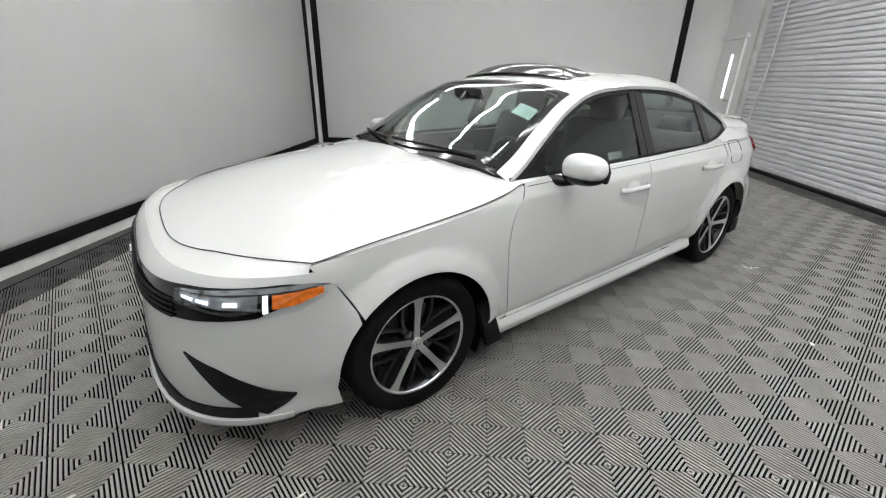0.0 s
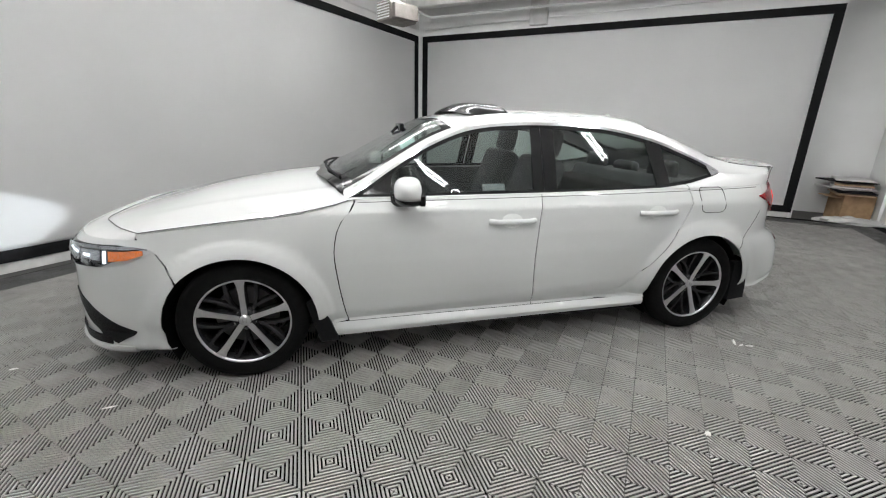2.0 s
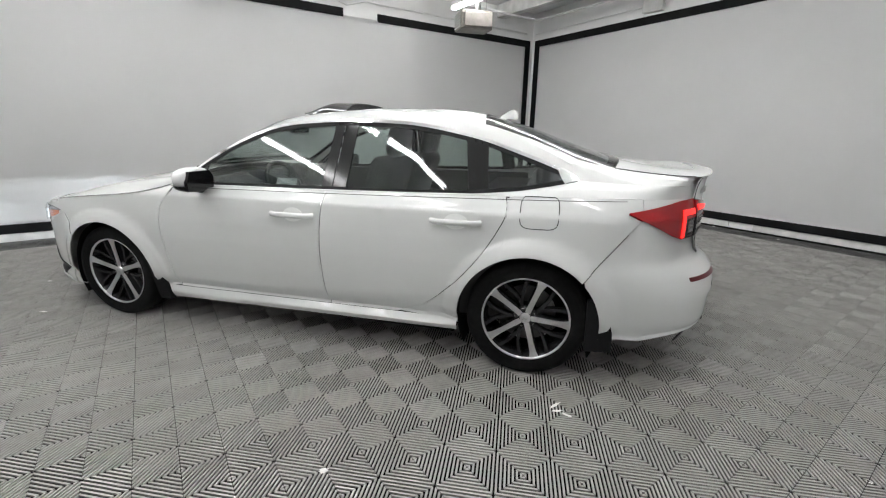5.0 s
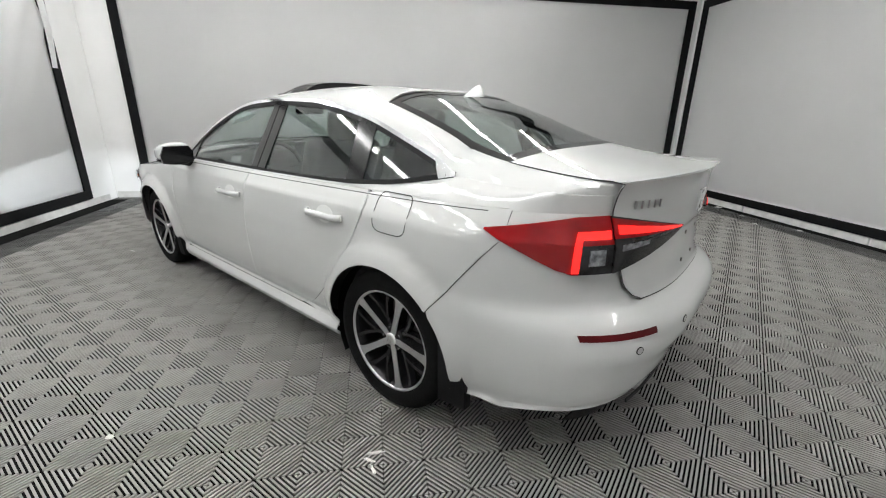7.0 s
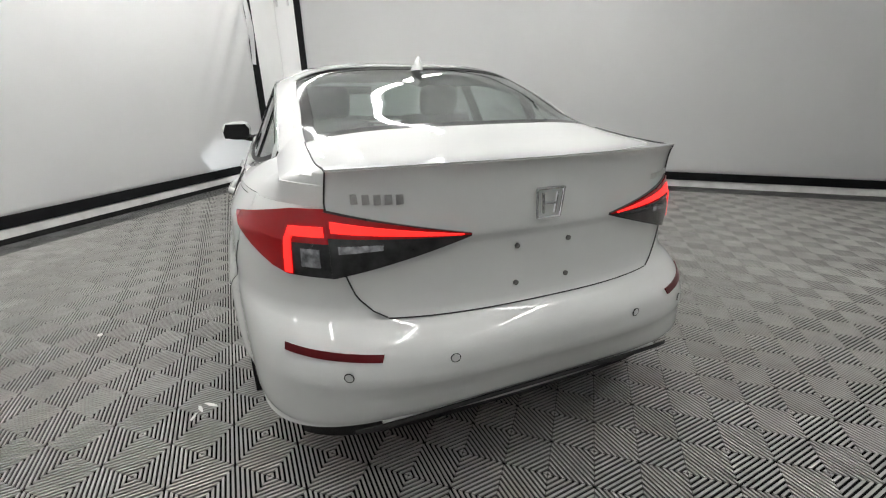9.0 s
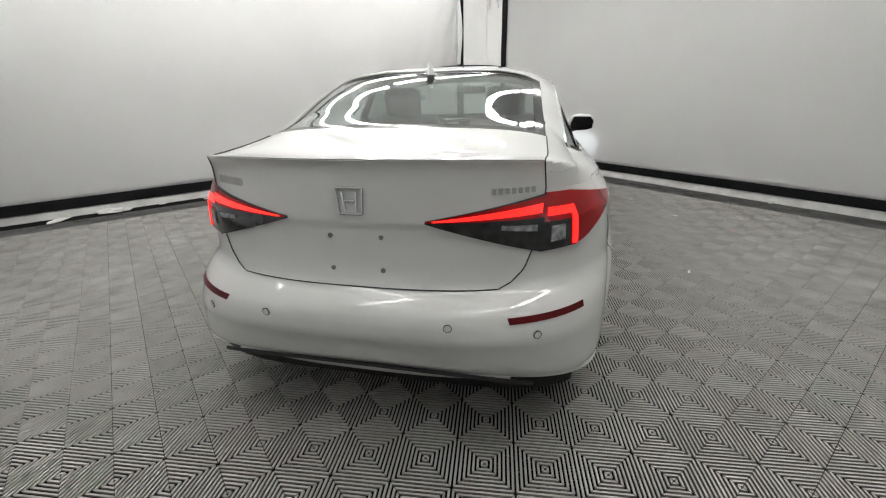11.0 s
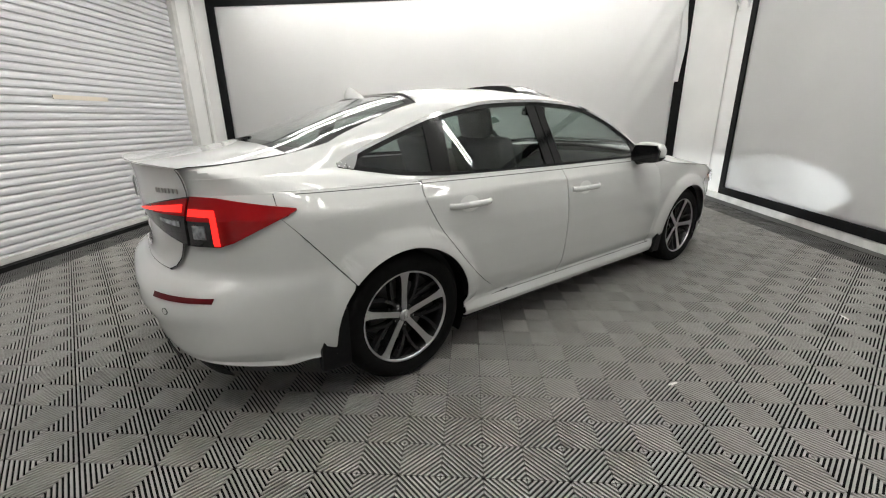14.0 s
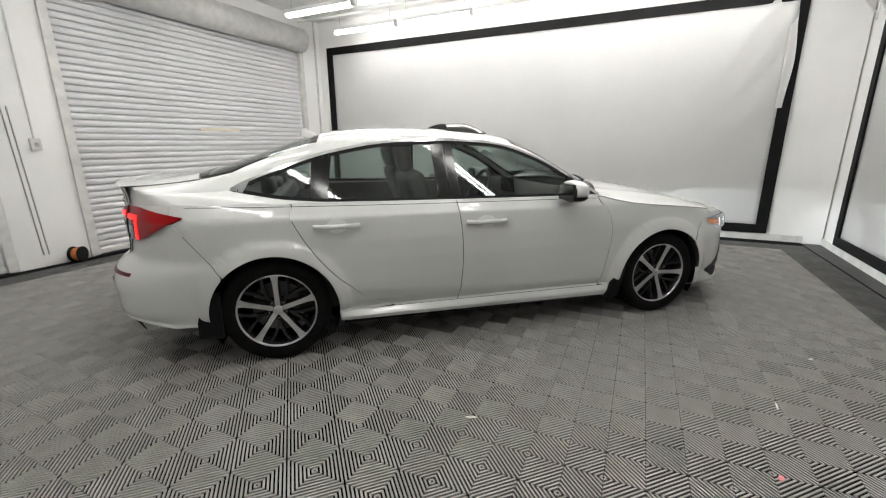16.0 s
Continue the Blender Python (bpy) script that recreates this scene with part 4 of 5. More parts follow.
# trunk lid: deck, lip and rear face in one sweep
def trunk_fn(u, v):
    e = lerp(-1, 1, u)
    if v < 0.5:
        t = v / 0.5
        x = lerp(R1(e * SR) + 0.006, 2.285 - 0.16 * abs(e) ** 3, t)
        p = crowned(x, e * SR, SR)
        q = tuck(p) if t > 0.3 else p
        return q[0], q[1], q[2] + 0.008 * t**6
    t = (v - 0.5) / 0.5
    top = crowned(2.285 - 0.16 * abs(e) ** 3, e * SR, SR)
    half = float(np.interp(t, (0, 0.24, 0.72, 0.86, 0.96, 1.0), (0.590, 0.600, 0.565, 0.545, 0.505, 0.47)))
    z = top[2] + 0.010 - t * (top[2] + 0.010 - 0.652)
    y = e * half
    x = tail_x(y, min(z, 0.93)) + 0.012 + 0.024 * math.exp(-t / 0.06)
    x -= plate_recess(y, z)
    return x, y, z


tl = panel("trunk_lid", trunk_fn, 64, np.r_[np.linspace(0, 0.5, 22), np.linspace(0.505, 1, 40)], label="white trunk lid with a lip spoiler", centre=(1.8, 0, 0.55), angle=55)


# dark joint round the trunk lid
gap = [trunk_fn(0.0, v) for v in np.linspace(0, 1, 50)]
foot = [trunk_fn(u, 1.0) for u in np.linspace(0, 1, 40)]
b = tube([(x + 0.001, y - 0.002, z + 0.001) for x, y, z in gap], 0.0022, 6)
tube([(x + 0.001, -y + 0.002, z + 0.001) for x, y, z in gap], 0.0022, 6, bm=b)
tube([(x - 0.002, y, z - 0.003) for x, y, z in foot], 0.0026, 6, bm=b)
part("trunk_joint", b, M_SEAM, car, "dark joint round the trunk lid")


def quarter_top(sg):
    def fn(u, v):
        x = lerp(1.25, 2.215, u)
        z0 = top_at(x) - 0.001 if x < 1.875 else 0.955
        y0 = side_y(min(x, 2.20), z0) - 0.001
        y1, z1 = rail(x) if x > 1.585 else (glass_y(x, dlo_low(x)), dlo_low(x))
        y1 = min(y1, y0)
        return x, sg * lerp(y0, y1, v), lerp(z0, z1, v) + 0.010 * math.sin(math.pi * v)
    return fn


for sg in (-1, 1):
    panel("quarter_top", quarter_top(sg), 60, 8, label="white rear shoulder panel", centre=(1.6, 0, 0.5))


# ---- lamps and rear details, laid on the bumper surface
lamp_hi = table((0.0, 0.474, 0.73, 1.0), (0.884, 0.955, 0.950, 0.903))
lamp_lo = table((0.0, 0.474, 0.70, 0.76, 1.0), (0.876, 0.764, 0.766, 0.782, 0.896))


def tail_angle(z, y=None, x=None):
    if y is not None:
        return math.acos(min(1, (y / width_at(z)) ** (PRz(z) / 2)))
    return math.asin(min(1, ((x - X0R) / (tail_at(z) - X0R)) ** (PRz(z) / 2)))


def tail_point(sg, a, z, off):
    p = PRz(z)
    x = X0R + (tail_at(z) - X0R) * math.sin(a) ** (2 / p)
    y = width_at(z) * max(math.cos(a), 0) ** (2 / p)
    n = Vector((math.sin(a) ** 1.2, sg * math.cos(a) ** 1.2, 0)).normalized()
    return x + n.x * off, sg * y + n.y * off, z


def lamp_patch(sg, s0, s1, k0, k1, off):
    def fn(u, v):
        q = lerp(s0, s1, u)
        z = lerp(lamp_lo(q), lamp_hi(q), lerp(k0, k1, v))
        if q < 0.474:
            a = tail_angle(z, y=lerp(0.235, 0.595, q / 0.474))
        else:
            a = float(np.interp(q, (0.474, 0.73, 1.0), (tail_angle(z, y=0.595), tail_angle(z, x=2.05), tail_angle(z, x=1.808))))
        return tail_point(sg, a, z, off + (0.006 if q < 0.474 else 0.0))
    return fn


for sg in (-1, 1):
    tlamp = empty("tail_lamp", label="red and smoked tail lamp, lit")
    tlamp.parent = car
    panel("lamp_body", lamp_patch(sg, 0.0, 0.47, 0.0, 1.0, 0.014), 30, 10, M_SMOKELENS, "smoked inner lens", 0.012, tlamp)
    panel("lamp_body", lamp_patch(sg, 0.474, 0.66, 0.0, 0.52, 0.014), 14, 8, M_SMOKELENS, "smoked lower lens", 0.012, tlamp)
    panel("lens", lamp_patch(sg, 0.474, 1.0, 0.52, 1.0, 0.015), 26, 8, M_RED, "red outer lens", 0.012, tlamp)
    panel("lens", lamp_patch(sg, 0.66, 1.0, 0.0, 0.52, 0.015), 20, 8, M_RED, "red outer lens", 0.012, tlamp)
    panel("lens", lamp_patch(sg, 0.0, 0.47, 0.62, 0.97, 0.017), 30, 4, M_RED, "red upper lens", 0.006, tlamp)
    panel("light_bar", lamp_patch(sg, 0.03, 0.455, 0.70, 0.86, 0.020), 30, 3, M_REDGLOW, "glowing red bar", 0.004, tlamp)
    panel("light_bar", lamp_patch(sg, 0.49, 0.70, 0.62, 0.76, 0.020), 16, 3, M_REDGLOW, "glowing red bar", 0.004, tlamp)
    panel("light_bar", lamp_patch(sg, 0.662, 0.70, 0.04, 0.64, 0.020), 6, 8, M_REDGLOW, "glowing red bar", 0.004, tlamp)
    panel("reversing_lens", lamp_patch(sg, 0.30, 0.44, 0.38, 0.50, 0.018), 10, 3, M_HEADIN, "clear reversing lens", 0.004, tlamp)
    panel("reversing_lens", lamp_patch(sg, 0.52, 0.61, 0.16, 0.44, 0.018), 10, 3, M_HEADIN, "clear reversing lens", 0.004, tlamp)
    # reflector and parking sensors
    panel("reflector", lambda u, v: tail_point(sg, tail_angle(0.575, y=lerp(0.508, 0.750, u)), lerp(0.566, 0.585, v), 0.004), 16, 3, M_REFLEX, "dark red bumper reflector", 0.004)
    for yy, z in ((0.32, 0.560), (0.60, 0.525)):
        x, y, _ = tail_point(sg, tail_angle(z, y=yy), z, 0.0)
        b = lathe([(0.0, -0.002), (0.011, -0.002), (0.012, 0.001)], 16)
        far = tail_point(sg, tail_angle(z, y=yy), z, 0.1)
        n = Vector((far[0] - x, far[1] - y, 0)).normalized()
        mt = Matrix.Translation((x + n.x * 0.003, y + n.y * 0.003, z)) @ Vector((0, -1, 0)).rotation_difference(n).to_matrix().to_4x4()
        part("parking_sensor", b, M_PAINT, car, place=mt)
        ring = lathe([(0.012, -0.0015), (0.0145, -0.0015), (0.0145, 0.001)], 16)
        part("sensor_ring", ring, M_SEAM, car, place=mt)

# diffuser strip and tail pipe shadow under the rear bumper
panel("diffuser", lambda u, v: (lambda y: (tail_x(y, 0.2) - 0.01 - 0.05 * v, y, lerp(0.320, 0.235, v)))(lerp(-0.74, 0.74, u)), 40, 4, M_BLACK, "black lower diffuser")
panel("bumper_lip", lambda u, v: (lambda y: (tail_x(y, 0.30) + 0.002 - 0.03 * v, y, lerp(0.343, 0.300 + 0.043 * (abs(y) / 0.53) ** 3, v) - 0.02 * (abs(y) / 0.55) ** 4))(lerp(-0.52, 0.52, u)), 40, 4, label="white lower lip of the rear bumper", thick=0.02)
panel("bumper_joint", lambda u, v: (lambda y: (tail_x(y, 0.32) + 0.002, y, lerp(0.342, 0.356, v) - 0.02 * (abs(y) / 0.55) ** 4))(lerp(-0.60, 0.60, u)), 40, 2, M_SEAM, "dark joint above the lip")

# badges


def trunk_face_x(y, z):
    return tail_x(y, min(z, 0.93)) + 0.012


def bar_sign(pts, name, label, w, material):
    bm = bmesh.new()
    for (y0, z0), (y1, z1) in pts:
        x0, x1 = trunk_face_x(y0, z0) + 0.006, trunk_face_x(y1, z1) + 0.006
        tube([(x0, y0, z0), (x1, y1, z1)], w, 6, False, bm)
    return part(name, bm, material, car, label)


bz = 0.945
bar_sign([((-0.045, bz + 0.042), (0.045, bz + 0.042)), ((0.045, bz + 0.042), (0.038, bz - 0.042)), ((0.038, bz - 0.042), (-0.038, bz - 0.042)), ((-0.038, bz - 0.042), (-0.045, bz + 0.042)), ((-0.024, bz + 0.03), (-0.018, bz - 0.03)), ((0.024, bz + 0.03), (0.018, bz - 0.03)), ((-0.018, bz), (0.018, bz))], "emblem", "chrome maker emblem", 0.0045, M_CHROME)
for yc, zc, w, h, n in ((-0.475, 0.985, 0.135, 0.026, 5), (0.505, 0.972, 0.135, 0.018, 7)):
    bm = bmesh.new()
    for k in range(n):
        y0 = yc - w / 2 + w * (k + 0.12) / n
        y1 = y0 + w * 0.72 / n
        xx = trunk_face_x((y0 + y1) / 2, zc) + 0.002
        box(xx - 0.002, xx + 0.003, y0, y1, zc - h / 2, zc + h / 2, bm=bm)
    part("badge", bm, M_GALV, car, "chrome model badge as plain bars")
for y in (-0.089, 0.089):
    for z in (0.707, 0.823):
        b = lathe([(0.0, -0.006), (0.008, -0.006), (0.008, 0.004), (0.0, 0.004)], 12)
        part("plate_screw", b, M_CHAIN, car, place=Matrix.Translation((trunk_face_x(y, z) - plate_recess(y, z) - 0.001, y, z)) @ Matrix.Rotation(radians(90), 4, "Z"))


# ---- front lamps, grille, intakes
def nose_curve(sg, s, z, off, xe=-1.69):
    a = lerp(math.pi / 2, math.asin(min(1, ((X0F - xe) / (X0F - nose_at(z))) ** (PN / 2))), s)
    x = X0F - (X0F - nose_at(z)) * math.sin(a) ** (2 / PN)
    y = width_at(z) * max(math.cos(a), 0) ** (2 / PN)
    n = Vector((-math.sin(a) ** 1.2, sg * math.cos(a) ** 1.2, 0)).normalized()
    return x + n.x * off, sg * y + n.y * off, z


# dark band: upper grille and lamp surround
band_hi = table((-1, -0.9, -0.5, 0, 0.5, 0.9, 1), (0.728, 0.742, 0.735, 0.70, 0.735, 0.742, 0.728))
band_lo = table((-1, -0.8, -0.5, 0, 0.5, 0.8, 1), (0.708, 0.634, 0.618, 0.600, 0.618, 0.634, 0.708))


def band(u, v):
    e = lerp(-1, 1, u)
    return nose_curve(1 if e >= 0 else -1, abs(e) * 0.94, lerp(band_lo(e), band_hi(e), v), 0.006)


panel("grille", band, 90, 8, M_GLOSSBLACK, "black grille band between the headlamps", 0.006)
for k in range(4):
    z = 0.618 + 0.019 * k
    panel("grille_bar", lambda u, v: nose_curve(1 if u >= 0.5 else -1, abs(2 * u - 1) * 0.42, z + 0.008 * v, 0.014), 40, 2, M_BLACK, "black grille bar", 0.006)
for sg in (-1, 1):
    hl = empty("headlamp", label="clear headlamp with a lit strip and an amber corner")
    hl.parent = car
    hi = table((0, 0.5, 0.85, 1), (0.728, 0.744, 0.742, 0.722))
    lo = table((0, 0.3, 0.6, 0.8, 1), (0.690, 0.652, 0.640, 0.652, 0.714))

    def hl_patch(s0, s1, k0, k1, off):
        def fn(u, v):
            q = lerp(s0, s1, u)
            z = lerp(lo(q), hi(q), lerp(k0, k1, v))
            return nose_curve(sg, lerp(0.44, 1.0, q), z, off)
        return fn
    panel("reflector", hl_patch(0.02, 0.57, 0.22, 0.70, 0.009), 24, 6, M_HEADIN, "silver lamp reflector", 0.003, hl)
    panel("light_strip", hl_patch(0.03, 0.95, 0.78, 0.95, 0.012), 30, 3, M_HEADIN, "bright upper strip", 0.003, hl)
    panel("light_strip", hl_patch(0.60, 0.63, 0.12, 0.72, 0.012), 4, 6, M_LEDS, "lit white strip", 0.003, hl)
    for q in (0.05, 0.17, 0.36):
        panel("lamp_unit", hl_patch(q, q + 0.09, 0.36, 0.50, 0.013), 6, 4, M_LEDS, "lit lamp unit", 0.003, hl)
    panel("amber_lens", hl_patch(0.655, 0.92, 0.22, 0.70, 0.012), 12, 6, M_AMBER, "amber corner reflector", 0.003, hl)
    panel("lens", hl_patch(0.0, 1.0, 0.0, 1.0, 0.020), 30, 8, M_CLEAR, "clear lamp cover", 0.002, hl).visible_shadow = False
    # side intake and lower black blade
    ihi = table((0, 0.35, 1.0), (0.485, 0.435, 0.290))
    ilo = table((0, 0.45, 0.75, 1.0), (0.480, 0.285, 0.222, 0.282))
    panel("air_intake", lambda u, v: nose_curve(sg, lerp(0.44, 0.86, u), lerp(ilo(u), ihi(u), v), 0.005), 24, 8, M_BLACK, "black bumper side intake", 0.005)
panel("lower_grille", lambda u, v: (lambda e: nose_curve(1 if e >= 0 else -1, abs(e) * 0.72, lerp(0.215, lerp(0.36, 0.262, min(1, abs(e) / 0.55)), v), 0.006))(lerp(-1, 1, u)), 60, 8, M_BLACK, "black lower grille", 0.006)
panel("front_lip", lambda u, v: (lambda e: nose_curve(1 if e >= 0 else -1, abs(e) * 0.84, lerp(0.165, 0.210, v), 0.016 * (1 - abs(e) ** 4) + 0.004))(lerp(-1, 1, u)), 60, 4, label="white front lip", thick=0.012)
bm = bmesh.new()
for (y0, z0), (y1, z1) in (((-0.05, 0.665), (0.05, 0.665)), ((0.05, 0.66), (0.04, 0.575)), ((0.04, 0.575), (-0.04, 0.575)), ((-0.04, 0.575), (-0.05, 0.66)), ((-0.022, 0.65), (-0.018, 0.585)), ((0.022, 0.65), (0.018, 0.585)), ((-0.02, 0.617), (0.02, 0.617))):
    tube([(nose_x(y0, z0) - 0.016, y0, z0), (nose_x(y1, z1) - 0.016, y1, z1)], 0.005, 6, False, bm)
part("emblem", bm, M_CHROME, car, "chrome maker emblem")

# ---- door furniture, mirrors, antenna, sun visor over the roof opening
for sg in (-1, 1):
    for (x0, x1, z) in ((-0.085, 0.182, 0.800), (0.860, 1.118, 0.820)):
        h = empty("door_handle")
        h.parent = car
        yb = side_y((x0 + x1) / 2, z)
        b = bmesh.new()
        pts = []
        for k in range(13):
            t = k / 12
            x = lerp(x0, x1, t)
            pts.append((x, sg * (side_y(x, z) + 0.006 + 0.026 * min(1, min(t, 1 - t) * 7)), z))
        tube(pts, 0.0135, 8, False, b)
        for v in b.verts:
            v.co.z = z + (v.co.z - z) * 1.15
        sharp_smooth(part("grip", b, M_PAINT, h, "white pull handle"), 50)
        cup = patch(lambda u, v: (lambda aa, rr: (lerp(x0, x1, 0.5) + 0.062 * rr * math.cos(aa), sg * (side_y(lerp(x0, x1, 0.5), z + 0.04 * rr * math.sin(aa)) + 0.0015), z + 0.040 * rr * math.sin(aa)))(u * 2 * math.pi, v), 24, 3, 0.001)
        part("recess", cup, mat("shaded_white", (0.7, 0.71, 0.69), 0.4, var=0.02, coat=1.0), h)
    mir = empty("wing_mirror", label="white and black door mirror")
    mir.parent = car

    def blob(cx, cy, cz, sx, sy, sz, p=2.6, taper=0.0):
        b = bmesh.new()
        bmesh.ops.create_uvsphere(b, u_segments=28, v_segments=16, radius=1)
        for v in b.verts:
            c = v.co
            d = (abs(c.x) ** p + abs(c.y) ** p + abs(c.z) ** p) ** (1 / p)
            c /= d
            f = 1 - taper * (c.y * sg + 1) / 2
            v.co = (cx + c.x * sx, cy + c.y * sy, cz + c.z * sz * f)
        return b
    cyy = sg * 0.965
    shellb = blob(-0.535, cyy, 0.985, 0.075, 0.105, 0.070, 2.5, 0.15)
    for v in shellb.verts:
        if v.co.x > -0.49:
            v.co.x = -0.49
        v.co.z = max(v.co.z, 0.945)
    sharp_smooth(part("cover", shellb, M_PAINT, mir, "white mirror cover"), 60)
    lowb = blob(-0.535, cyy, 0.960, 0.073, 0.103, 0.055, 2.5, 0.15)
    for v in lowb.verts:
        if v.co.x > -0.487:
            v.co.x = -0.487
        v.co.z = min(v.co.z, 0.950)
    sharp_smooth(part("base", lowb, M_GLOSSBLACK, mir, "black lower mirror housing"), 60)
    part("bezel", prism([(a, b) for a, b in ((-0.088, -0.045), (0.088, -0.040), (0.095, 0.02), (0.07, 0.055), (-0.07, 0.055), (-0.095, 0.0))], -0.016, 0.006), M_GLOSSBLACK, mir, place=Matrix.Translation((-0.489, cyy, 0.972)) @ Matrix.Diagonal((1.04, 1.0, 1.06, 1.0)) @ Matrix.Rotation(radians(90), 4, "Z"))
    part("mirror_glass", prism([(a * 0.88, b * 0.86) for a, b in ((-0.088, -0.045), (0.088, -0.040), (0.095, 0.02), (0.07, 0.055), (-0.07, 0.055), (-0.095, 0.0))], -0.002, 0.002), M_MIRROR, mir, place=Matrix.Translation((-0.478, cyy, 0.972)) @ Matrix.Rotation(radians(90), 4, "Z"))
    sharp_smooth(part("stalk", tube([(-0.60, sg * 0.825, 0.915), (-0.57, sg * 0.88, 0.915), (-0.55, sg * 0.93, 0.93)], 0.026, 10), M_GLOSSBLACK, mir, "black mirror foot"), 60)
    # thin crease below the glass and bumper joints
    panel("belt_crease", lambda u, v: (lambda x: (x, sg * (side_y(x, top_at(x) - 0.012) + 0.0012), top_at(x) - 0.0135 + 0.003 * v))(lerp(-0.78, 1.80, u)), 60, 1, M_SEAM, "thin dark crease line", 0.001)
    flap = prism([(-1.06, 0.40), (-1.015, 0.43), (-0.975, 0.37), (-0.905, 0.18), (-1.0, 0.175)], 0.0, 0.03)
    part("mud_flap", flap, M_BLACK, car, "black mud flap", place=Matrix.Translation((0, sg * 0.882 - 0.015, 0)))
    flap = prism([(1.665, 0.46), (1.71, 0.47), (1.765, 0.41), (1.795, 0.30), (1.80, 0.20), (1.67, 0.19)], 0.0, 0.04)
    part("mud_flap", flap, M_BLACK, car, "black mud flap", place=Matrix.Translation((0, sg * 0.872 - 0.02, 0)))

# fuel door joint on the driver's side
b = bmesh.new()
pts = []
for k in range(40):
    a = 2 * math.pi * k / 40
    cx, cz = 1.40, 0.885
    x = cx + 0.092 * math.copysign(abs(math.cos(a)) ** 0.45, math.cos(a))
    z = cz + 0.078 * math.copysign(abs(math.sin(a)) ** 0.45, math.sin(a))
    pts.append((x, -(side_y(x, min(z, 0.955)) + 0.0005) + (0.03 if z > 0.955 else 0) * 0, min(z, 0.957)))
tube(pts, 0.0022, 4, True, b)
part("fuel_door_joint", b, M_SEAM, car, "thin joint round the fuel door")

# antenna fin
b = bmesh.new()
bmesh.ops.create_uvsphere(b, u_segments=16, v_segments=10, radius=1)
for v in b.verts:
    t = (v.co.z + 1) / 2
    v.co = (v.co.x * lerp(0.10, 0.03, t) + 0.055 * t, v.co.y * lerp(0.035, 0.008, t), max(v.co.z, -0.2) * 0.052)
    v.co += Vector((1.115, 0, 1.352))
sharp_smooth(part("antenna_fin", b, M_PAINT, car, "white shark fin antenna"), 60)


# raised glass of the roof opening
def visor(off, mtl, name, lab):
    def fn(u, v):
        e = lerp(-1, 1, u)
        y = e * 0.44
        x = lerp(-0.16, 0.13, v) + 0.05 * e * e
        z = roof_mid(0.0) - 0.03 * e * e + 0.004 + (0.062 * (1 - abs(e) ** 6) + 0.0) * math.sin(min(1, v * 1.7) * math.pi / 2) - 0.012 * v + off
        return x, y, z
    ob = panel(name, fn, 40, 14, mtl, lab, 0.006, centre=(0, 0, 0.8))
    return ob


visor(0.0, M_GLOSSBLACK, "sunroof_glass", "black sunroof glass tilted up")
panel("sunroof_edge", lambda u, v: (lambda e: (0.13 + 0.05 * e * e + 0.004, e * 0.44, roof_mid(0.0) - 0.03 * e * e + lerp(-0.005, 0.05 * (1 - abs(e) ** 6), v)))(lerp(-1, 1, u)), 40, 3, M_BLACK, "black rear edge of the sunroof", 0.006)

# ---- dark tub under and inside the body
b = box(-1.95, 1.95, -0.62, 0.62, 0.17, 0.30, 0.02)
box(-2.0, -1.80, -0.52, 0.52, 0.22, 0.66, 0.02, b)
box(1.76, 1.96, -0.52, 0.52, 0.28, 0.88, 0.02, b)
box(-0.98, 0.98, -0.83, 0.83, 0.17, 0.26, 0.01, b)
box(-0.95, -0.80, -0.80, 0.80, 0.25, 0.90, 0.01, b)
box(-1.78, -0.95, -0.60, 0.60, 0.28, 0.78, 0.02, b)
box(1.0, 1.8, -0.60, 0.60, 0.28, 0.90, 0.02, b)
part("underbody", b, M_TUB, car, "black underbody and inner panels")
for sg in (-1, 1):
    for xa in (-WB, WB):
        bmn = bmesh.new()
        prof = []
        n = 28
        rr = [(RA - 0.004, 0.0), (RA - 0.004, 0.25)]
        rows = []
        for k in range(n + 1):
            a = lerp(-28, 208, k / n)
            rows.append([bmn.verts.new((xa + r * math.cos(radians(a)), sg * (0.885 - y), AZ + r * math.sin(radians(a)))) for r, y in ((RA + 0.002, 0.02), (RA + 0.002, 0.28), (0.0, 0.28))])
        for p, q in zip(rows, rows[1:]):
            for i in range(2):
                if len({p[i], p[i + 1], q[i + 1], q[i]}) == 4:
                    bmn.faces.new((p[i], p[i + 1], q[i + 1], q[i]))
        bmesh.ops.remove_doubles(bmn, verts=bmn.verts[:], dist=1e-5)
        part("wheel_arch_liner", bmn, M_TUB, car, "black wheel arch liner")
    panel("door_card", lambda u, v: (lerp(-0.80, 1.25, u), sg * 0.80, lerp(0.28, 0.925, v)), 10, 6, M_DASH, "dark inner door trim", 0.02, centre=(0.2, 0, 0.6))


